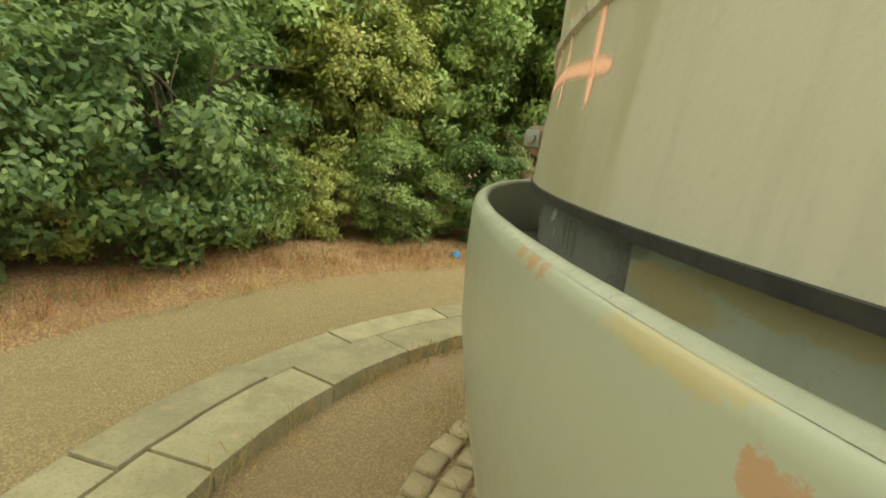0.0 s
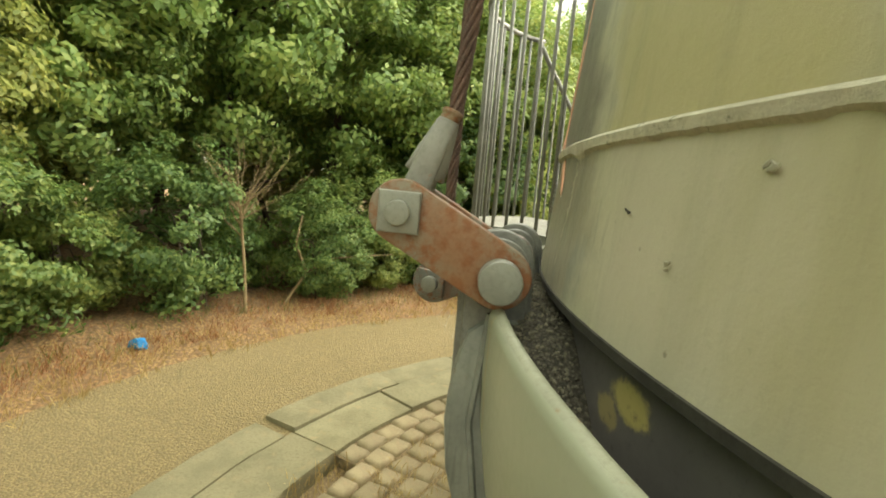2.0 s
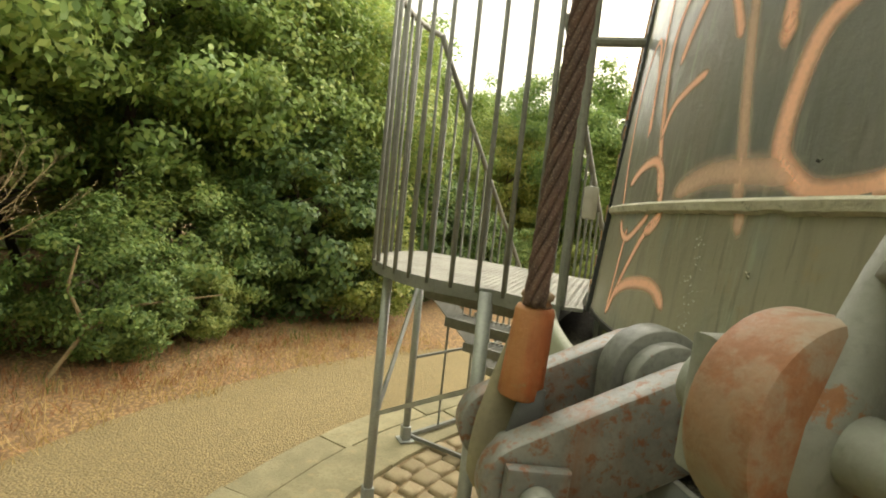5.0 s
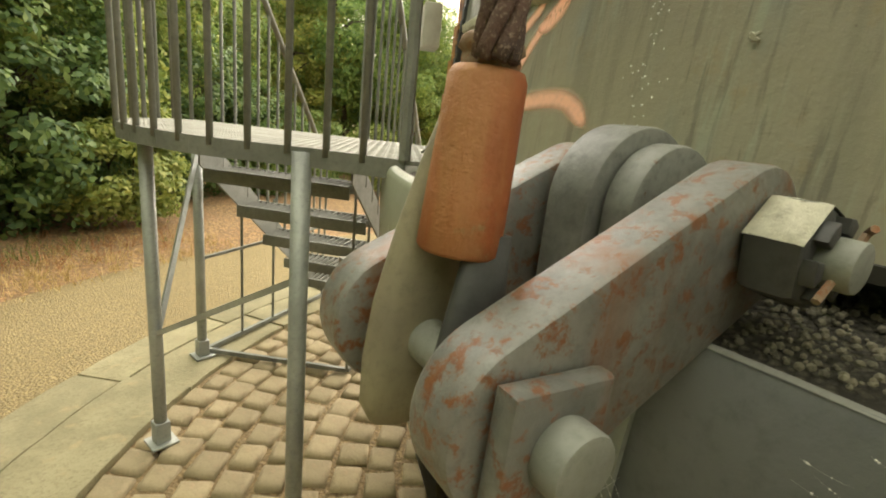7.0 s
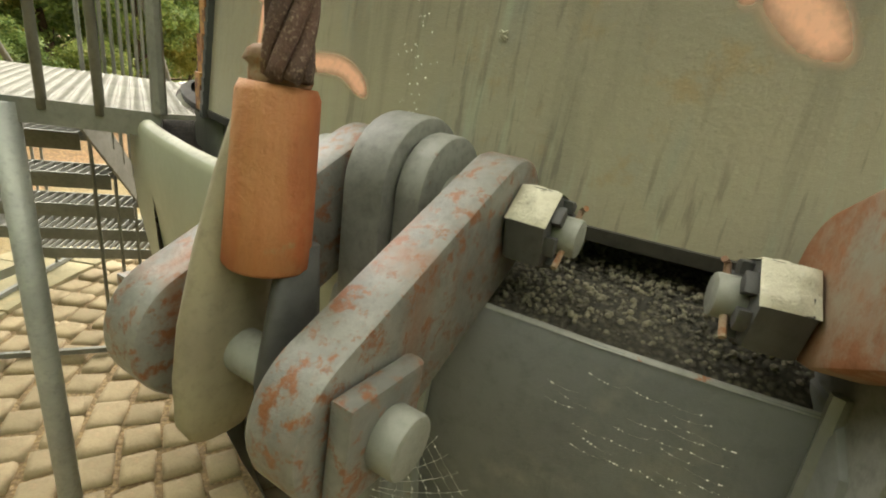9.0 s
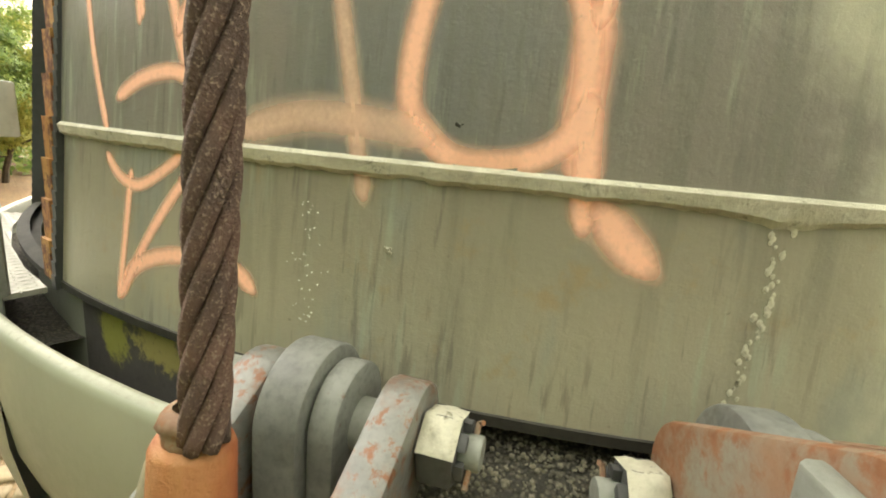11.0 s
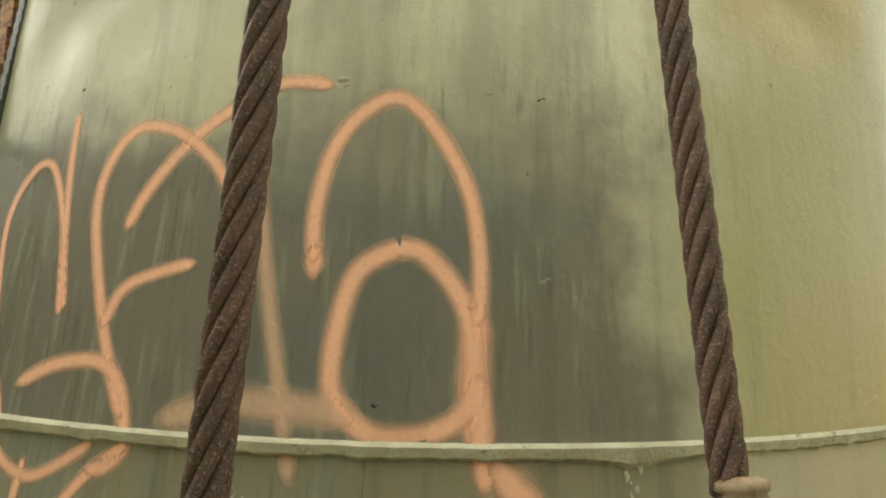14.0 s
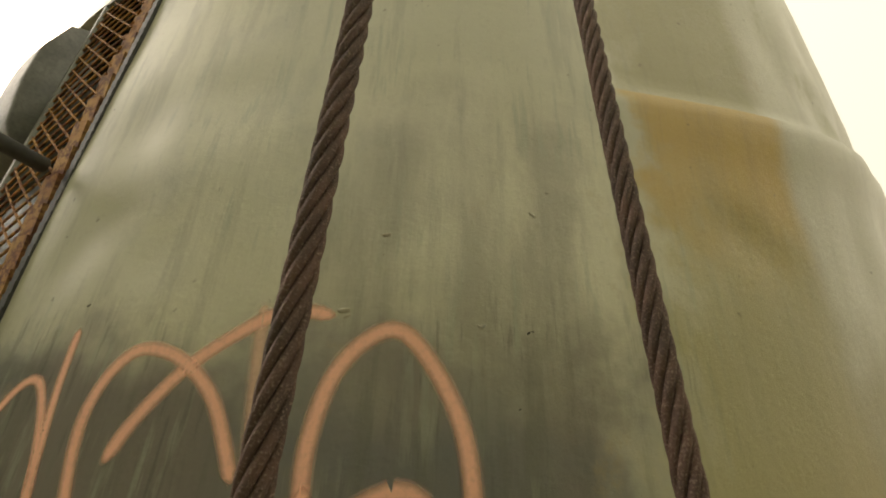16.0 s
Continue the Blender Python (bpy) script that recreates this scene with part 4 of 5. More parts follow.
# prongs of the rusty socket: height over the pin, offset, half width, distance from the middle, half thickness
SHORT_PRONGS = {
    -1: [(-0.090, 0.012, 0.012, 0.036, 0.006), (-0.084, 0.012, 0.028, 0.036, 0.012), (-0.062, 0.012, 0.041, 0.036, 0.015), (-0.02, 0.010, 0.046, 0.036, 0.016), (0.03, 0.008, 0.045, 0.036, 0.016), (0.10, 0.004, 0.037, 0.034, 0.015), (0.16, -0.002, 0.030, 0.031, 0.013), (0.21, -0.008, 0.023, 0.028, 0.011), (0.228, -0.010, 0.014, 0.026, 0.007)],
    1: [(-0.07, -0.006, 0.014, 0.030, 0.006), (-0.05, -0.006, 0.030, 0.030, 0.010), (0.0, -0.006, 0.034, 0.030, 0.011), (0.06, -0.010, 0.026, 0.026, 0.010), (0.11, -0.014, 0.020, 0.022, 0.009)],
}


def socket(az, pin, top, body_mat, label, low_r, top_r, short=False):
    """Forged open rope socket: a tapered basket with two flat prongs down to the outer pin."""
    place = anchor_frame(az)
    root = thing("rope_socket", label, "rope socket", "rope sockets", m=Matrix.Translation(place(pin[0], 0, pin[1])))
    inv = root.matrix_world.inverted()
    p, t = Vector(pin), Vector(top)
    ax = (t - p).normalized()
    nr = Vector((ax.y, -ax.x))
    length = (t - p).length

    def sub(name, bm, mat, label="", smooth=False):
        ob = part(name, bm, mat, root, label, smooth)
        ob.matrix_parent_inverse = inv
        return ob

    bm = bmesh.new()
    rows = []
    for s, r in ((0.38, low_r * 0.6), (0.385, low_r * 0.93), (0.40, low_r), (0.60, low_r * 0.7 + top_r * 0.3), (0.80, low_r * 0.33 + top_r * 0.67), (0.97, top_r), (1.0, top_r * 0.9), (1.0, 0.018)):
        c = p + ax * length * s
        rows.append([bm.verts.new(place((c + nr * r * math.cos(a)).x, r * 1.02 * math.sin(a), (c + nr * r * math.cos(a)).y)) for a in (2 * math.pi * k / 32 for k in range(32))])
    for a, b in zip(rows, rows[1:]):
        for k in range(32):
            bm.faces.new((a[k], a[(k + 1) % 32], b[(k + 1) % 32], b[k]))
    bm.faces.new(rows[0])
    bm.faces.new(rows[-1])
    sub("basket", bm, body_mat, smooth=True)
    for sgn in (-1, 1):
        bm = bmesh.new()
        rows = []
        side_rows = (SHORT_PRONGS[sgn] if short else [(s * length, 0.0, half, v, th) for s, half, v, th in ((-0.20, 0.016, 0.044, 0.008), (-0.16, 0.030, 0.044, 0.012), (0.0, 0.037, 0.044, 0.015), (0.16, 0.034, 0.043, 0.015), (0.42, 0.031, 0.039, 0.015), (0.65, 0.028, 0.034, 0.013), (0.97, 0.022, 0.028, 0.009))])
        for h, off, half, v, th in side_rows:
            c = p + ax * h + nr * off
            row = []
            for k in range(12):
                a = 2 * math.pi * k / 12
                ca, sa = math.cos(a), math.sin(a)
                q = c + nr * half * math.copysign(abs(ca) ** 0.75, ca)
                row.append(bm.verts.new(place(q.x, sgn * (v + th * math.copysign(abs(sa) ** 0.75, sa)), q.y)))
            rows.append(row)
        for a, b in zip(rows, rows[1:]):
            for k in range(12):
                bm.faces.new((a[k], a[(k + 1) % 12], b[(k + 1) % 12], b[k]))
        bm.faces.new(rows[0])
        bm.faces.new(rows[-1])
        sub("prong", bm, (M_DARK if sgn > 0 else M_PRONG) if short else M_SOCKET_GREY, "khaki prong" if short and sgn < 0 else "", smooth=True)
    bm = bmesh.new()
    c = p + ax * length * 1.0
    rnd = random.Random(3)
    rows = []
    for h, r in ((-0.004, 0.016), (-0.002, 0.022), (0.005, 0.0235), (0.011, 0.021), (0.014, 0.025), (0.021, 0.0245), (0.025, 0.020), (0.026, 0.015)):
        rows.append([])
        for k in range(18):
            a = 2 * math.pi * k / 18
            rr = r + 0.004 * noise.noise(Vector((math.cos(a) * 3, math.sin(a) * 3, h * 120)))
            q = c + nr * rr * math.cos(a) + ax * h
            rows[-1].append(bm.verts.new(place(q.x, rr * math.sin(a), q.y)))
    for r0, r1 in zip(rows, rows[1:]):
        for k in range(18):
            bm.faces.new((r0[k], r0[(k + 1) % 18], r1[(k + 1) % 18], r1[k]))
    sub("seizing", bm, M_SEIZE, "crumbling rusty seizing", smooth=True)
    return root


def wire_rope(az0, az1, low, high, radius, label):
    """Six strands laid round a core."""
    a, b = at_bearing(low[0], az0, low[1]), at_bearing(high[0], az1, high[1])
    root = thing("wire_rope", label, "wire rope", "wire ropes", m=Matrix.Translation(a))
    ax = (b - a).normalized()
    e1 = ax.orthogonal().normalized()
    e2 = ax.cross(e1)
    length = (b - a).length
    n = int(length / 0.012)
    for s in range(6):
        bm = bmesh.new()
        pts = []
        for i in range(n + 1):
            h = length * i / n
            ang = 2 * math.pi * (h / 0.235 + s / 6)
            pts.append((e1 * math.cos(ang) + e2 * math.sin(ang)) * radius * 0.665 + ax * h)
        tube(bm, pts, radius * 0.338, 7)
        part("strand", bm, M_ROPE_STRAND, root, smooth=True)
    part("core", tube(bmesh.new(), [Vector(), ax * length], radius * 0.42, 8), M_DARK, root)
    return root


def strand_mat():
    """Rusted strand with the fine twist of its wires."""
    m, n, l, b = nodes_of("rope_strand")
    tc = n.new("ShaderNodeTexCoord").outputs["Object"]
    f1, f2 = noise_of(n, l, tc, 18, 6), noise_of(n, l, tc, 330, 5, 0.65)
    col = mix_of(n, l, mask_of(n, l, f1, 0.35, 0.65), (0.150, 0.088, 0.069), (0.088, 0.058, 0.049))
    col = mix_of(n, l, mask_of(n, l, f2, 0.52, 0.68), col, (0.29, 0.215, 0.17))
    l.new(col, b.inputs["Base Color"])
    b.inputs["Roughness"].default_value = 0.75
    b.inputs["Metallic"].default_value = 0.1
    bump_of(n, l, b, math_of(n, l, "ADD", noise_of(n, l, tc, 420, 3, 0.6), f2), 0.9, 0.003)
    return m


M_ROPE_STRAND = strand_mat()
ROPE1, ROPE2 = 172.8, 162.3  # the ropes' bearings
LINK1, LINK2 = 173.4, 161.9  # the anchors' bearings
INNER2 = (2.490, 1.428)
bracket(LINK1, INNER)
bracket(LINK2, INNER2)
lp = link_pair(LINK1, INNER, (2.741, 1.571), 1, (M_LINK_RUST, M_LINK_RUST), "link pairs", 0.86, 0.032)
tagged(lp, "rust-orange steel link plates tilted up from collar pin", "link")
lp = link_pair(LINK2, INNER2, (2.733, 1.312), -1, (M_LINK, M_LINK), "link pairs")
tagged(lp, "grey rust-flecked steel link plates hanging down from collar pin", "link")
socket(172.95, (2.741, 1.571), (2.662, 1.780), M_SOCKET_GREY, "grey painted open rope socket with one rusty streak", 0.050, 0.027)
socket(161.95, (2.733, 1.312), (2.716, 1.545), M_SOCKET_RUST, "orange-rusted open rope socket with one khaki prong", 0.035, 0.031, True)
wire_rope(ROPE1, 171.2, (2.651, 1.785), (2.40, 4.30), 0.0188, "rust-brown six-strand wire rope rising from grey socket")
wire_rope(ROPE2, 165.2, (2.724, 1.550), (2.655, 4.20), 0.0188, "rust-brown six-strand wire rope rising from orange socket")
for az, r in ((171.2, 2.40), (165.2, 2.655)):
    bm = bmesh.new()
    prism(bm, [(2.05, 4.22), (r + 0.05, 4.22), (r + 0.05, 4.36), (2.05, 4.48)], -0.04, 0.04, anchor_frame(az), 0.006)
    tower_part("rope_arm", bm, M_BRACKET)

# cobwebs with dew below the grey link and on the dark collar segment
def web_thread(bm, a, b, sag, rnd, beads, thick=0.00014):
    pts = [a.lerp(b, k / 6) - Vector((0, 0, sag * 4 * (k / 6) * (1 - k / 6))) for k in range(7)]
    tube(bm, pts, thick, 3)
    for _ in range(beads):
        k = rnd.uniform(0, 5.99)
        p = pts[int(k)].lerp(pts[int(k) + 1], k % 1)
        bmesh.ops.create_icosphere(bm, subdivisions=1, radius=rnd.uniform(0.0004, 0.0011), matrix=Matrix.Translation(p))


M_WEB = worn("dewy_silk", (0.70, 0.70, 0.66), (0.55, 0.55, 0.52), rough=0.3, big=30)
rnd = random.Random(14)
bm, place = bmesh.new(), anchor_frame(LINK2)
ends = []
for k in range(9):
    a, b = place(2.70 + 0.004 * k, 0.13 + 0.003 * (k % 3), 1.252 - 0.002 * k), at_bearing(2.56 - 0.004 * k, 163.4 + 0.36 * k, 1.20 - 0.022 * k)
    ends.append((a, b))
    web_thread(bm, a, b, 0.006, rnd, 6)
for step in range(1, 7):
    for (a, b), (c, d) in zip(ends, ends[1:]):
        web_thread(bm, a.lerp(b, step / 7), c.lerp(d, step / 7), 0.001, rnd, 2)
whole("cobweb", bm, M_WEB, "small dewy cobweb hung below the grey link", "cobweb")
bm = bmesh.new()
for k in range(9):
    z = 1.315 - 0.011 * k
    for q in range(5):
        a0 = 166.6 + 0.8 * q + 0.25 * (k % 2)
        if rnd.random() < 0.5:
            web_thread(bm, at_bearing(2.552, a0, z + rnd.uniform(-0.004, 0.004)), at_bearing(2.553, a0 + 0.75, z + rnd.uniform(-0.006, 0.002)), 0.002, rnd, 5, 0.00005)
whole("cobweb", bm, M_WEB, "dewdrops on a torn cobweb over dark collar plate", "cobweb")
bm = bmesh.new()
for k in range(46):
    a, z = rnd.gauss(159.2, 0.35), rnd.uniform(1.50, 1.68)
    bmesh.ops.create_icosphere(bm, subdivisions=1, radius=rnd.uniform(0.0007, 0.0015), matrix=Matrix.Translation(at_bearing(tower_r(a, z) + 0.012, a, z)))
tagged(whole("dewdrops", bm, M_WEB, "white dewdrops on stray silk before the shell", "dew"), "white dewdrops on stray silk before the shell", "dew", kind="stuff")

# ---- doorway in the tower ----
door = thing("door_1", "dark steel tower door behind a rusty mesh screen", "door", kind="structure", m=Matrix.Translation(at_bearing(2.3, 130, 1.4)))
DOOR_INV = door.matrix_world.inverted()


def door_part(name, bm, mat, label="", smooth=False):
    ob = part(name, bm, mat, door, label, smooth)
    ob.matrix_parent_inverse = DOOR_INV
    return ob


bm = bmesh.new()
ring(bm, 2.14, 2.18, 1.40, 3.20, DOOR0, DOOR1)
door_part("leaf", bm, M_DOOR)
# doorway edge plates; the shadow strip along them is put into their near-black
for a0, a1 in ((DOOR1 - 0.35, DOOR1 + 0.15), (DOOR0 - 0.15, DOOR0 + 0.35)):
    bm = bmesh.new()
    for k in range(72 if a1 > 130 else 48):
        z0, z1 = 1.40 + 0.03 * k, 1.40 + 0.03 * (k + 1)
        ring(bm, 2.12, 2.370 - 0.09 * (z0 - 1.7) + 0.012, z0, z1, a0, a1, 0.2)
    door_part("reveal_plate", bm, M_DOOR, "edge plate of the doorway, shadow strip painted dark")
bm = bmesh.new()
for k in range(24):
    z0, z1 = 1.41 + 0.087 * k, 1.41 + 0.087 * (k + 1)
    ring(bm, tower_r(142, z0) - 0.05, tower_r(142, z0) + 0.004, z0, z1, 140.7, 142.0, 0.4)
door_part("jamb", bm, M_JAMB, "jamb angle flaking with orange rust")
bm = bmesh.new()
for i in range(34):
    for sgn in (-1, 1):
        pts = []
        for k in range(7):
            a = 134.5 + 6.4 * k / 6
            z = 2.05 + i * 0.055 + sgn * 0.19 * (k / 6 - 0.5)
            if 2.05 <= z <= 3.5:
                pts.append(at_bearing(2.376 - 0.09 * (z - 1.7), a, z))
        if len(pts) > 1:
            tube(bm, pts, 0.0035, 4)
door_part("mesh_screen", bm, M_JAMB, "expanded metal screen brown with rust")
bm = bmesh.new()
for z in (2.04, 3.5):
    tube(bm, [at_bearing(2.372 - 0.09 * (z - 1.7), a, z) for a in (134, 136, 138, 141)], 0.012, 6)
tube(bm, [at_bearing(2.37 - 0.09 * (z - 1.7), 134.2, z) for z in (2.04, 2.8, 3.5)], 0.014, 6)
door_part("screen_frame", bm, M_RAIL)
bm = bmesh.new()
cols = [[bm.verts.new(at_bearing(r, 117.4 + 1.3 * i, z)) for r, z in ((2.18, 2.86), (2.27, 2.88), (2.315, 2.97), (2.325, 3.12), (2.315, 3.26), (2.27, 3.38), (2.18, 3.42))] for i in range(13)]
for c0, c1 in zip(cols, cols[1:]):
    for k in range(6):
        bm.faces.new((c0[k], c1[k], c1[k + 1], c0[k + 1]))
for c in (cols[0], cols[-1]):
    bm.faces.new(c)
door_part("casing", bm, M_LUG, "rounded grey casing over the doorway", smooth=True)
bm = bmesh.new()
box(bm, (0.05, 0.10, 0.115), at_bearing(2.43, 138.6, 1.765), 0.006, pose(0, 0, 0, 0, 0, 138.4).to_3x3())
whole("junction_box", bm, M_WHITE, "small white junction box beside the doorway", "junction box")
bm = bmesh.new()
tube(bm, [at_bearing(2.30, 140.4, 2.745), at_bearing(2.52, 141.2, 2.745)], 0.021, 12)
box(bm, (0.01, 0.06, 0.06), at_bearing(2.50, 141.1, 2.745), 0.003, pose(0, 0, 0, 0, 0, 139.5).to_3x3())
whole("pipe_stub", bm, M_DARK, "short dark steel pipe stub at the doorway", "pipe")

# ---- landing and stair ----
Z_DECK = 1.40
EDGE = [(0.43, 3.72), (0.385, 3.84), (0.33, 3.99), (0.25, 4.10), (0.175, 4.20), (0.125, 4.31), (0.09, 4.45), (0.075, 4.62), (0.085, 4.80), (0.13, 4.95), (0.20, 5.08), (0.29, 5.20), (0.39, 5.30), (0.50, 5.38), (0.62, 5.44)]
landing = thing("stair_landing", "curved steel landing of pale chequered plate on posts", "platform", m=pose(0.6, 4.6, 0))
LAND_INV = landing.matrix_world.inverted()


def land_part(name, bm, mat, label="", smooth=False):
    ob = part(name, bm, mat, landing, label, smooth)
    ob.matrix_parent_inverse = LAND_INV
    return ob


deck = EDGE + [(1.12, 4.50)] + [tuple(at_bearing(2.415, a).xy) for a in (120, 126, 132, 138, 142.4)]
bm = bmesh.new()
prism(bm, deck, 0, 1, lambda u, v, z: Vector((u, z, Z_DECK - 0.012 + 0.012 * v)))
land_part("deck_plate", bm, M_DECK)
# raised lozenges of the plate


def inside(x, y, poly):
    hit, j = False, len(poly) - 1
    for i in range(len(poly)):
        if (poly[i][1] > y) != (poly[j][1] > y) and x < (poly[j][0] - poly[i][0]) * (y - poly[i][1]) / (poly[j][1] - poly[i][1]) + poly[i][0]:
            hit = not hit
        j = i
    return hit


verts, faces = [], []
for i in range(60):
    for j in range(90):
        x, y = 0.06 + i * 0.021, 3.62 + j * 0.021
        if inside(x, y, deck):
            d = Vector((1, 1, 0)).normalized() if (i + j) % 2 else Vector((1, -1, 0)).normalized()
            s = Vector((-d.y, d.x, 0))
            k = len(verts)
            c = Vector((x, y, Z_DECK + 0.0005))
            verts += [c - d * 0.013, c - s * 0.004, c + d * 0.013, c + s * 0.004, c + Vector((0, 0, 0.0028))]
            faces += [(k, k + 1, k + 4), (k + 1, k + 2, k + 4), (k + 2, k + 3, k + 4), (k + 3, k, k + 4)]
me = bpy.data.meshes.new("tread_pattern")
me.from_pydata([tuple(v) for v in verts], [], faces)
me.materials.append(M_DECK)
ob = new("tread_pattern", me)
ob.parent, ob.matrix_parent_inverse = landing, LAND_INV
tagged(ob, kind="stuff")
bm = bmesh.new()
for i, (p, q) in enumerate(zip(EDGE, EDGE[1:])):
    a, b = Vector((*p, 0)), Vector((*q, 0))
    c, d = (a + b) / 2, (b - a)
    box(bm, (d.length + 0.006, 0.008, 0.055), (c.x, c.y, Z_DECK - 0.026), 0, pose(0, 0, 0, 0, 0, math.degrees(math.atan2(d.y, d.x))).to_3x3())
land_part("edge_strip", bm, M_RAIL)
# balusters at even steps along the edge
line = [Vector((*p, 0)) for p in EDGE]
dist = [0.0]
for p, q in zip(line, line[1:]):
    dist.append(dist[-1] + (q - p).length)


def along(s):
    for i in range(len(line) - 1):
        if s <= dist[i + 1] or i == len(line) - 2:
            return line[i].lerp(line[i + 1], (s - dist[i]) / (dist[i + 1] - dist[i]))


bal = mesh_of("baluster", tube(bmesh.new(), [(0, 0, -0.02), (0, 0, 0.7), (0, 0, 1.43)], 0.0105, 8), M_RAIL, True)
s = 0.125
while s < dist[-1]:
    ob = new("baluster", bal)
    ob.parent, ob.matrix_parent_inverse = landing, LAND_INV
    ob.location = along(s) + Vector((0, 0, Z_DECK))
    s += 0.118
bm = bmesh.new()
tube(bm, [along(dist[-1] * i / 40) + Vector((0, 0, Z_DECK + 1.43)) for i in range(41)], 0.019, 8)
land_part("top_rail", bm, M_RAIL, smooth=True)
bm = bmesh.new()
tube(bm, [Vector((0.43, 3.72, Z_DECK)), Vector((0.43, 3.72, Z_DECK + 1.43))], 0.016, 8)
tube(bm, [Vector((0.43, 3.72, 2.28)), at_bearing(2.33, 142.6, 2.28)], 0.016, 8)
land_part("end_post", bm, M_RAIL)
POSTS = [(0.195, 4.87, 0.026), (0.665, 5.53, 0.026), (0.315, 4.02, 0.029)]
for x, y, r in POSTS:
    bm = bmesh.new()
    tube(bm, [(x, y, 0.0), (x, y, 0.6), (x, y, Z_DECK - 0.012)], r, 16)
    post = land_part("post", bm, M_GALV, smooth=True)
    bm = bmesh.new()
    box(bm, (0.11, 0.11, 0.010), (x, y, 0.006), 0.002)
    box(bm, (0.062, 0.062, 0.10), (x, y, 0.06), 0.006)
    part("base_plate", bm, M_GALV, post)
for (i, za), (j, zb) in (((0, 0.53), (2, 1.00)), ((0, 0.50), (1, 1.22))):
    a, b = Vector((*POSTS[i][:2], za)), Vector((*POSTS[j][:2], zb))
    bm = bmesh.new()
    d = (b - a).normalized()
    tube(bm, [a, b], 0.015, 4)
    land_part("brace", bm, M_GALV)

stair = thing("steel_stair", "steel stair descending from landing behind tower", "stair", m=pose(1.3, 5.3, 0))
STAIR_INV = stair.matrix_world.inverted()
DOWN, ACROSS = Vector((0.87, 0.49, 0)).normalized(), Vector((0.49, -0.87, 0)).normalized()


def stair_part(name, bm, mat, label="", smooth=False):
    ob = part(name, bm, mat, stair, label, smooth)
    ob.matrix_parent_inverse = STAIR_INV
    return ob


START = Vector((0.60, 5.36, 0))
turn = Matrix((DOWN, ACROSS, (0, 0, 1))).transposed()
for i in range(5):
    z = Z_DECK - 0.235 * (i + 1)
    c = START + DOWN * (0.12 + 0.28 * i) + ACROSS * 0.42
    bm = bmesh.new()
    for k in range(20):
        g = c + ACROSS * (-0.38 + 0.04 * k)
        box(bm, (0.205, 0.004, 0.022), (g.x, g.y, z - 0.012), 0.0, turn)
    box(bm, (0.010, 0.80, 0.070), (c - DOWN * 0.104).to_tuple()[:2] + (z - 0.035,), 0.002, turn)
    box(bm, (0.010, 0.80, 0.070), (c + DOWN * 0.104).to_tuple()[:2] + (z - 0.035,), 0.002, turn)
    stair_part("tread", bm, M_RAIL)
for off in (0.005, 0.835):
    a, b = START + ACROSS * off, START + ACROSS * off + DOWN * 1.62
    bm = bmesh.new()
    prism(bm, [(0, Z_DECK - 0.02), (0, Z_DECK - 0.22), (1.50, 0.0), (1.66, 0.0), (1.66, 0.02)], -0.005, 0.005, lambda u, v, z, a=a: a + DOWN * u + ACROSS * v + Vector((0, 0, z)))
    stair_part("stringer", bm, M_RAIL)
    bm = bmesh.new()
    tube(bm, [a - DOWN * 0.05 + Vector((0, 0, Z_DECK + 1.40)), a + DOWN * 0.05 + Vector((0, 0, Z_DECK + 1.28)), a + DOWN * 1.62 + Vector((0, 0, 1.05))], 0.019, 8)
    stair_part("handrail", bm, M_RAIL, smooth=True)
    for k in range(14):
        u = 0.08 + k * 0.115
        z0, z1 = Z_DECK - 0.1 - u * 0.80, Z_DECK + 1.30 - u * 1.0
        bm = bmesh.new()
        tube(bm, [a + DOWN * u + Vector((0, 0, max(0.0, z0))), a + DOWN * u + Vector((0, 0, z1))], 0.009, 6)
        stair_part("stair_baluster", bm, M_RAIL)
# caged space under the stair
bm = bmesh.new()
FOOT = [(0.70, 5.56), (1.20, 4.82), (1.55, 4.99)]
for p, q in (((0.70, 5.56), (1.20, 4.82)), ((0.70, 5.56), (2.09, 6.02)), ((1.20, 4.82), (1.60, 5.02))):
    tube(bm, [(*p, 0.02), (*q, 0.02)], 0.018, 4)
stair_part("ground_rail", bm, M_RAIL)
for x, y, h in ((0.98, 5.65, 1.0), (1.26, 5.745, 0.9), (1.54, 5.84, 0.7), (1.82, 5.93, 0.5), (1.20, 4.82, 1.35), (1.40, 4.92, 1.2), (1.60, 5.02, 0.9)):
    bm = bmesh.new()
    tube(bm, [(x, y, 0.02), (x, y, h)], 0.009, 6)
    stair_part("cage_bar", bm, M_RAIL)
bm = bmesh.new()
tube(bm, [(0.68, 5.53, 0.62), (1.9, 5.96, 0.62)], 0.012, 4)
stair_part("cage_rail", bm, M_RAIL)


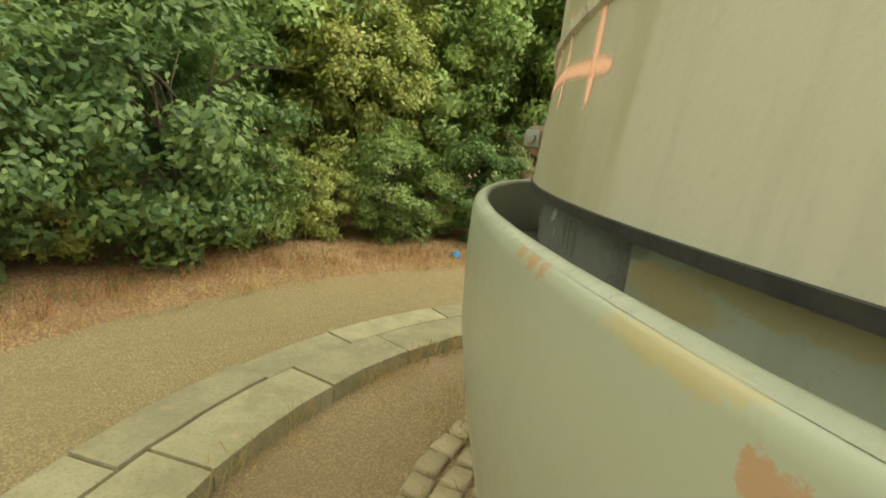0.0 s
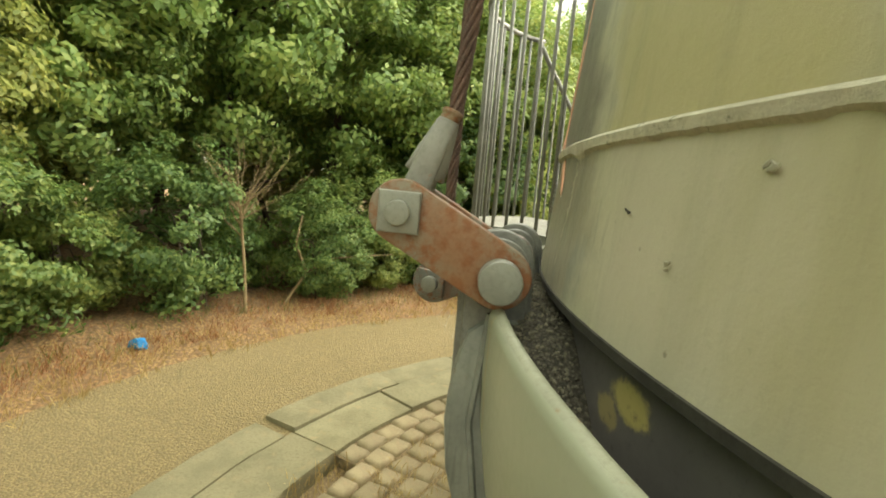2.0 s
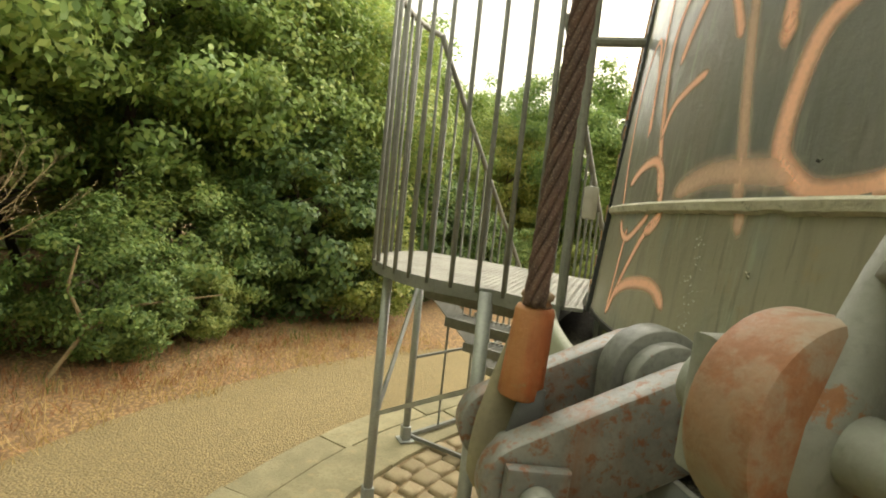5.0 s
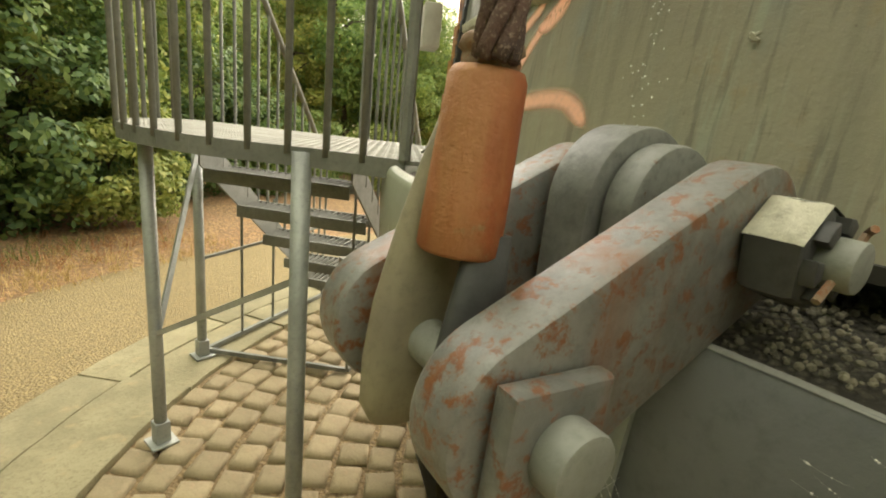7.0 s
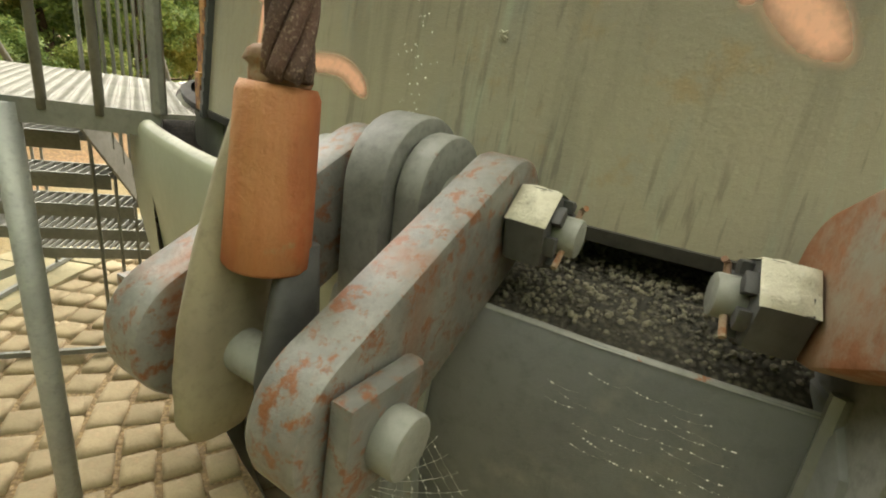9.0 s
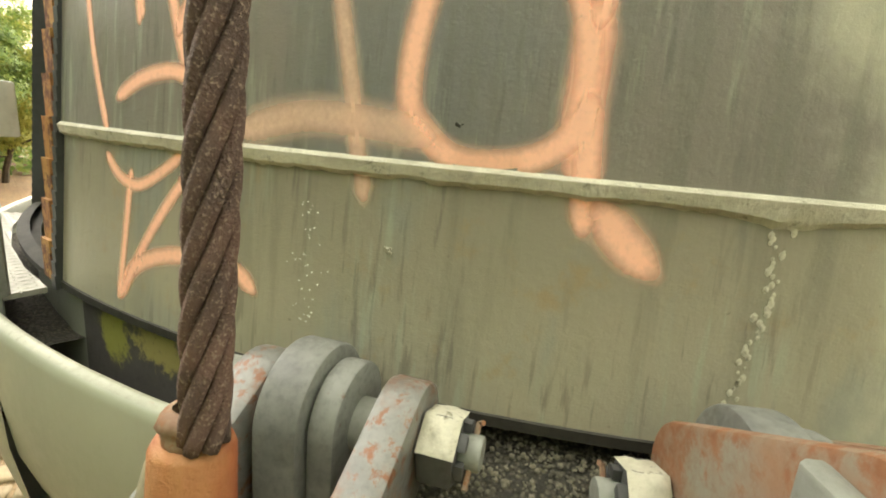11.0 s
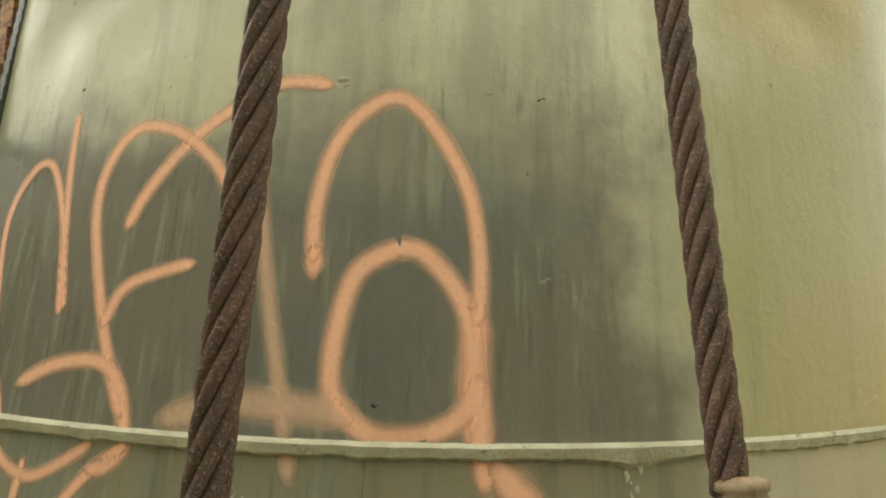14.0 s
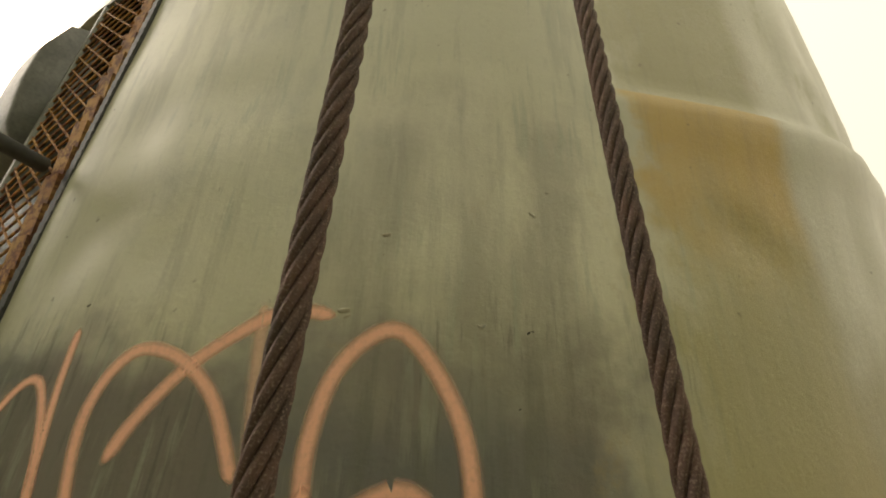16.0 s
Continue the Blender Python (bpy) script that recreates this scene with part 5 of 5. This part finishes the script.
# ---- woodland ----
def leaves_mesh(name, centres, normals, sizes, mat, seed, aspect=0.5):
    rs = np.random.RandomState(seed)
    n = len(centres)
    nn = normals / np.maximum(np.linalg.norm(normals, axis=1, keepdims=True), 1e-6)
    t = np.cross(nn, rs.normal(size=(n, 3)))
    t /= np.maximum(np.linalg.norm(t, axis=1, keepdims=True), 1e-6)
    b = np.cross(nn, t)
    s = sizes[:, None]
    quad = np.stack([centres - t * s, centres - b * s * aspect + t * s * 0.15, centres + t * s + nn * s * -0.3, centres + b * s * aspect + t * s * 0.15], 1).reshape(-1, 3)
    me = bpy.data.meshes.new(name)
    me.vertices.add(4 * n)
    me.vertices.foreach_set("co", quad.astype(np.float32).ravel())
    me.loops.add(4 * n)
    me.loops.foreach_set("vertex_index", np.arange(4 * n, dtype=np.int32))
    me.polygons.add(n)
    me.polygons.foreach_set("loop_start", np.arange(0, 4 * n, 4, dtype=np.int32))
    me.update(calc_edges=True)
    me.validate()
    me.materials.append(mat)
    return me


def plant(name, label, category, group, height, spread, low, clumps, per, leaf, mat, seed, stems=1):
    """A tree or bush at the origin: tapered trunk and limbs, and a crown of leaf clumps with gaps between them."""
    rs, rnd = np.random.RandomState(seed), random.Random(seed)
    root = thing(name, label, category, group)
    tips = []
    bm = bmesh.new()
    for s in range(stems):
        lean = Vector((rnd.uniform(-0.25, 0.25), rnd.uniform(-0.25, 0.25), 1)) * (height * 0.72)
        foot = Vector((rnd.uniform(-0.12, 0.12), rnd.uniform(-0.12, 0.12), -0.08)) * stems
        foot.z = -0.1
        pts = [foot.lerp(foot + lean, i / 6) + Vector((rnd.uniform(-0.07, 0.07), rnd.uniform(-0.07, 0.07), 0)) for i in range(7)]
        r0 = 0.018 * height / stems ** 0.5
        tube(bm, pts, [r0 * (1 - 0.13 * i) for i in range(7)], 7)
        for k in range(7):
            i = rnd.randint(1, 5)
            a = rnd.uniform(0, 6.283)
            tip = pts[i] + Vector((math.cos(a), math.sin(a), rnd.uniform(0.1, 0.8))) * spread * rnd.uniform(0.5, 0.85)
            mid = pts[i].lerp(tip, 0.5) + Vector((0, 0, 0.12))
            tube(bm, [pts[i], mid, tip], [r0 * 0.5, r0 * 0.3, r0 * 0.1], 5)
            tips.append(tip)
    part("trunk", bm, M_BARK, root)
    # clump centres fill the crown's ellipsoid, more of them near its outside
    d = rs.normal(size=(clumps, 3))
    d /= np.linalg.norm(d, axis=1, keepdims=True)
    rad = rs.uniform(0.2, 1.0, clumps) ** 0.3
    mid_z = (height + low) / 2
    cc = d * rad[:, None] * np.array([spread, spread, (height - low) / 2]) * rs.uniform(0.85, 1.12, (clumps, 1)) + np.array([0, 0, mid_z])
    cr = rs.uniform(0.2, 0.40, clumps) * (spread / 1.6) ** 0.6
    idx = np.repeat(np.arange(clumps), per)
    e = rs.normal(size=(clumps * per, 3))
    e /= np.linalg.norm(e, axis=1, keepdims=True)
    q = cc[idx] + e * (cr[idx] * rs.uniform(0.35, 1.05, clumps * per))[:, None] * np.array([1.15, 1.15, 0.8])
    keep = q[:, 2] > 0.03
    q, e = q[keep], e[keep]
    out = q - np.array([0, 0, mid_z * 0.8])
    out /= np.maximum(np.linalg.norm(out, axis=1, keepdims=True), 1e-6)
    nrm = e * 0.55 + out * 0.7 + np.array([0, 0, 0.3]) + rs.normal(size=q.shape) * 0.4
    me = leaves_mesh("crown", q, nrm, rs.uniform(0.6, 1.25, len(q)) * leaf, mat, seed + 1)
    ob = new("crown", me)
    ob.parent = root
    return root


PROTO = [
    plant("tree", "broadleaf tree with dense mid-green foliage at woodland edge", "tree", "woodland trees", 5.2, 1.7, 1.0, 190, 210, 0.046, M_LEAF[0], 11),
    plant("tree", "broadleaf tree with yellow-green foliage at woodland edge", "tree", "woodland trees", 4.8, 1.6, 0.9, 180, 210, 0.047, M_LEAF[1], 23),
    plant("tree", "tall dark green tree deeper in the wood", "tree", "woodland trees", 6.0, 1.8, 1.3, 180, 190, 0.052, M_LEAF[2], 37),
    plant("bush", "leafy green bush along the path's far edge", "bush", "woodland bushes", 2.3, 0.95, 0.05, 95, 150, 0.040, M_BUSH[0], 41, 3),
    plant("bush", "yellow-green leafy bush along the path's far edge", "bush", "woodland bushes", 1.9, 0.9, 0.05, 85, 150, 0.042, M_BUSH[1], 53, 3),
    plant("bush", "dark green bush under the trees", "bush", "woodland bushes", 2.6, 1.0, 0.05, 90, 150, 0.044, M_BUSH[2], 67, 3),
]
used = set()


def put(kind, r, az, size, spin):
    m = Matrix.Translation(at_bearing(r, az, 0.02)) @ pose(0, 0, 0, 0, 0, spin) @ Matrix.Scale(size, 4)
    if kind in used:
        copy_thing(PROTO[kind], m)
    else:
        used.add(kind)
        PROTO[kind].matrix_world = m


rnd = random.Random(77)
# bushes close the edge of the wood, then trees in three ranks behind them
a = 100.0
while a < 214:
    gap = 129.5 < a < 139.0
    put(rnd.choice((3, 3, 4, 5)), rnd.uniform(7.3, 7.7) if gap else rnd.uniform(6.75, 7.15), a, rnd.uniform(0.75, 1.1) * (0.8 if gap else 1.0), rnd.uniform(0, 360))
    a += rnd.uniform(6.0, 8.5)
a = 66.0
while a < 100:
    put(rnd.choice((3, 4, 5)), rnd.uniform(7.6, 8.6), a, rnd.uniform(0.8, 1.1), rnd.uniform(0, 360))
    a += rnd.uniform(7, 9)
a = 98.0
while a < 216:
    put(rnd.choice((0, 0, 1, 2)), rnd.uniform(8.2, 9.0), a, rnd.uniform(0.85, 1.08), rnd.uniform(0, 360))
    a += rnd.uniform(9.5, 12.5)
a = 92.0
while a < 220:
    put(rnd.choice((1, 2, 2, 0)), rnd.uniform(10.6, 11.8), a, rnd.uniform(1.0, 1.2), rnd.uniform(0, 360))
    a += rnd.uniform(9, 12)
a = 52.0
while a < 96:
    put(rnd.choice((1, 0, 2)), rnd.uniform(10.6, 12.4), a, rnd.uniform(0.86, 1.04), rnd.uniform(0, 360))
    a += rnd.uniform(5.5, 7.5)
a = 60.0
while a < 216:
    put(2, rnd.uniform(14.5, 16), a, rnd.uniform(1.05, 1.25) if a > 96 else rnd.uniform(0.9, 1.05), rnd.uniform(0, 360))
    a += rnd.uniform(9, 12)

# the wood goes on behind: one mass of leaves
rs = np.random.RandomState(5)
n = 90000
az, rr = np.radians(rs.uniform(46, 226, n)), rs.uniform(13.0, 19.0, n)
lump = 0.5 + 0.5 * np.sin(az * 37) * np.sin(az * 23 + 1)
zz = rs.uniform(0, 1, n) ** 0.8 * (2.6 + 1.3 * lump + 1.6 * (np.degrees(az) > 98))
pts = np.stack([CX + rr * np.cos(az), CY + rr * np.sin(az), zz], 1)
me = leaves_mesh("far_wood", pts, rs.normal(size=(n, 3)) * 0.6 + np.array([0, 0, 0.8]), rs.uniform(0.08, 0.17, n), M_LEAF[0], 9)
tagged(new("far_wood", me), "dense green undergrowth deeper in the wood", "woods", kind="stuff")

put(3, 6.45, 126.0, 0.72, 40)
put(4, 6.6, 119.0, 0.6, 140)

# bare dead sapling
sap = thing("dead_sapling", "bare dead sapling with a thin tan trunk and twigs", "tree", m=pose(-2.14, 6.62, 0))
bm = bmesh.new()
tube(bm, [(0, 0, -0.05), (-0.02, -0.01, 0.5), (-0.07, -0.03, 1.2)], [0.022, 0.018, 0.014], 8)
part("trunk", bm, M_DEADWOOD, sap)
rnd = random.Random(9)
for i in range(16):
    bm = bmesh.new()
    z0 = rnd.uniform(0.85, 1.25)
    p = Vector((-0.05, -0.02, z0))
    ang = rnd.uniform(0, 6.283)
    d = Vector((math.cos(ang) * 0.8, math.sin(ang) * 0.8, rnd.uniform(0.7, 1.5))).normalized()
    pts, rad = [p], [0.009]
    for k in range(6):
        d = (d + Vector((rnd.uniform(-0.25, 0.25), rnd.uniform(-0.25, 0.25), rnd.uniform(-0.1, 0.2)))).normalized()
        pts.append(pts[-1] + d * rnd.uniform(0.08, 0.15))
        rad.append(rad[-1] * 0.75)
        for _ in range(2):
            t = (d + Vector((rnd.uniform(-0.9, 0.9), rnd.uniform(-0.9, 0.9), rnd.uniform(-0.3, 0.5)))).normalized()
            tube(bm, [pts[-1], pts[-1] + t * rnd.uniform(0.1, 0.2)], [rad[-1] * 0.7, 0.0015], 4)
    tube(bm, pts, rad, 5)
    part("twig", bm, M_DEADWOOD, sap)
# low branching bush beside it
limb = thing("fallen_branch", "bare tan branch reaching sideways from undergrowth", "branch", m=pose(-1.55, 7.0, 0))
bm = bmesh.new()
tube(bm, [(-0.3, 0, 0), (-0.05, 0.1, 0.42), (0.25, 0.2, 0.60), (0.95, 0.45, 0.66)], [0.02, 0.016, 0.012, 0.005], 7)
tube(bm, [(-0.05, 0.1, 0.42), (-0.2, 0.15, 0.75), (-0.15, 0.2, 1.1)], [0.02, 0.015, 0.008], 6)
part("limb", bm, M_DEADWOOD, limb)

# scrap of blue litter
bm = bmesh.new()
bmesh.ops.create_icosphere(bm, subdivisions=2, radius=0.065, matrix=Matrix.Translation((-2.60, 5.42, 0.05)) @ Matrix.Diagonal((1.1, 0.8, 0.75, 1)))
for v in bm.verts:
    v.co += Vector((noise.noise(v.co * 17), noise.noise(v.co * 17 + Vector((5, 0, 0))), noise.noise(v.co * 17 + Vector((0, 9, 0))))) * 0.045
whole("plastic_scrap", bm, M_BLUE, "crumpled bright blue plastic scrap in dry grass", "litter")


def tufts(name, label, mat, count, where, length, seed):
    """Blades of grass in loose tufts."""
    rs, rn = np.random.RandomState(seed), random.Random(seed)
    c, nr, sz = [], [], []
    for _ in range(count):
        p = where(rn)
        if p is None:
            continue
        ln = length * rn.uniform(0.5, 1.3)
        for _ in range(rn.randint(3, 8)):
            c.append((p[0] + rn.gauss(0, 0.035), p[1] + rn.gauss(0, 0.035), p[2]))
            sz.append(ln * rn.uniform(0.5, 1.2))
    c, sz = np.array(c), np.array(sz)
    n = len(c)
    lean = np.concatenate([rs.normal(size=(n, 2)) * 0.55, np.ones((n, 1))], 1)
    lean /= np.linalg.norm(lean, axis=1, keepdims=True)
    side = np.cross(lean, rs.normal(size=(n, 3)))
    side /= np.linalg.norm(side, axis=1, keepdims=True)
    w = 0.0022 + 0.012 * sz[:, None] * 0.25
    tip = c + lean * sz[:, None]
    mid = c + lean * sz[:, None] * 0.55 + np.array([0, 0, 0.12]) * sz[:, None]
    tip[:, 2] -= sz * 0.18
    v = np.stack([c - side * w, c + side * w, mid + side * w * 0.7, mid - side * w * 0.7, tip], 1).reshape(-1, 3)
    f = []
    for i in range(n):
        k = 5 * i
        f += [(k, k + 1, k + 2, k + 3), (k + 3, k + 2, k + 4)]
    me = bpy.data.meshes.new(name)
    me.from_pydata(v.tolist(), [], f)
    me.materials.append(mat)
    return tagged(new(name, me), label, "grass", kind="stuff")


def polar(r0, r1, a0, a1, z):
    return lambda rn: at_bearing(rn.uniform(r0, r1), rn.uniform(a0, a1), z)


tufts("dry_grass", "straw-coloured dry grass at the path's outer edge", M_STRAW, 1500, polar(5.35, 6.5, 95, 212, 0.0), 0.13, 1)
tufts("dead_bracken", "russet dead bracken along the woodland edge", M_RUSSET, 1300, polar(5.7, 6.9, 98, 212, 0.02), 0.14, 2)
tufts("green_grass", "sparse green weeds along the woodland edge", M_GRASS, 260, polar(5.9, 6.9, 98, 212, 0.03), 0.16, 3)
tufts("dry_grass", "dry straw tufts against the kerb", M_STRAW, 120, polar(3.44, 3.6, 150, 205, -0.05), 0.13, 4)
tufts("dry_grass", "flattened straw lying on the setts", M_STRAW, 260, polar(2.55, 3.3, 140, 186, -0.02), 0.09, 5)
tufts("dry_grass", "thin straw at the collar's foot", M_STRAW, 90, polar(2.5, 2.8, 165, 200, -0.05), 0.10, 6)

# ---- kerb ring of sandstone slabs ----
kerb = thing("kerb", "ring kerb of worn sandstone slabs, partly mossy", "kerb", kind="structure", m=pose(CX, CY, 0))
KERB_INV = kerb.matrix_world.inverted()
rnd = random.Random(21)


def slab(r0, r1, a0, a1, lift):
    bm = bmesh.new()
    ring(bm, r0, r1, -0.14, 0.0 + lift, a0 + 0.10, a1 - 0.10, 2.0)
    top = [e for e in bm.edges if all(v.co.z > -0.05 for v in e.verts)]
    bmesh.ops.bevel(bm, geom=top, offset=0.012, segments=2, affect="EDGES", profile=0.7)
    for v in bm.verts:
        v.co += Vector((noise.noise(v.co * 5), noise.noise(v.co * 5 + Vector((3, 1, 0))), noise.noise(v.co * 4 + Vector((0, 7, 0))) * 0.8)) * 0.009
    ob = part("kerb_slab", bm, M_KERB, kerb)
    ob.matrix_parent_inverse = KERB_INV


for r0, r1, first in ((3.60, 3.955, 149.0), (3.968, 4.235, 149.6)):
    a = first - 360
    while a < first - 6:
        step = min(rnd.uniform(10.5, 15.0), first - a)
        slab(r0, r1, a, a + step, rnd.uniform(-0.008, 0.010))
        a += step

# ---- granite setts ----
paving = thing("sett_paving", "worn rounded granite setts with sandy joints", "paving", kind="structure", m=pose(CX, CY, 0))
rnd = random.Random(8)
SETTS = []
for k in range(6):
    bm = bmesh.new()
    w, d = rnd.uniform(0.116, 0.134), rnd.uniform(0.122, 0.152)
    box(bm, (w, d, 0.10), (0, 0, -0.05))
    top = [e for e in bm.edges if all(v.co.z > -0.01 for v in e.verts)]
    bmesh.ops.bevel(bm, geom=top, offset=0.022, segments=2, affect="EDGES", profile=0.55)
    for v in bm.verts:
        v.co += Vector((rnd.uniform(-1, 1), rnd.uniform(-1, 1), rnd.uniform(-0.6, 0.4))) * 0.007
    SETTS.append(mesh_of("sett", bm, M_SETT, True))
bm = bmesh.new()
turned(bm, [(1.6, -0.030), (2.8, -0.028), (3.2, -0.030), (3.62, -0.030)], 90, 149, 2)
turned(bm, [(1.6, -0.030), (2.8, -0.030), (3.3, -0.034), (3.42, -0.06)], 149, 158, 2)
turned(bm, [(2.1, -0.030), (2.7, -0.034), (2.9, -0.06)], 158, 199, 2)
ob = part("sandy_bed", bm, M_SOIL, paving)
ob.matrix_parent_inverse = TOWER_INV
r = 3.515
while r > 1.75:
    a = 92.0 + rnd.uniform(0, 2)
    limit = 149.5 if r > 3.42 else 157.5 if r > 3.2 else 162 if r > 3.0 else 168 if r > 2.86 else 198 if r > 2.2 else 164
    while a < limit:
        ob = new("sett", rnd.choice(SETTS))
        ob.parent = paving
        ob.matrix_local = TOWER_INV @ Matrix.Translation(at_bearing(r + rnd.uniform(-0.007, 0.007), a, rnd.uniform(-0.012, 0.004))) @ pose(0, 0, 0, rnd.uniform(-2.5, 2.5), rnd.uniform(-2.5, 2.5), a + rnd.uniform(-4, 4))
        a += math.degrees(0.166 / r)
    r -= 0.150
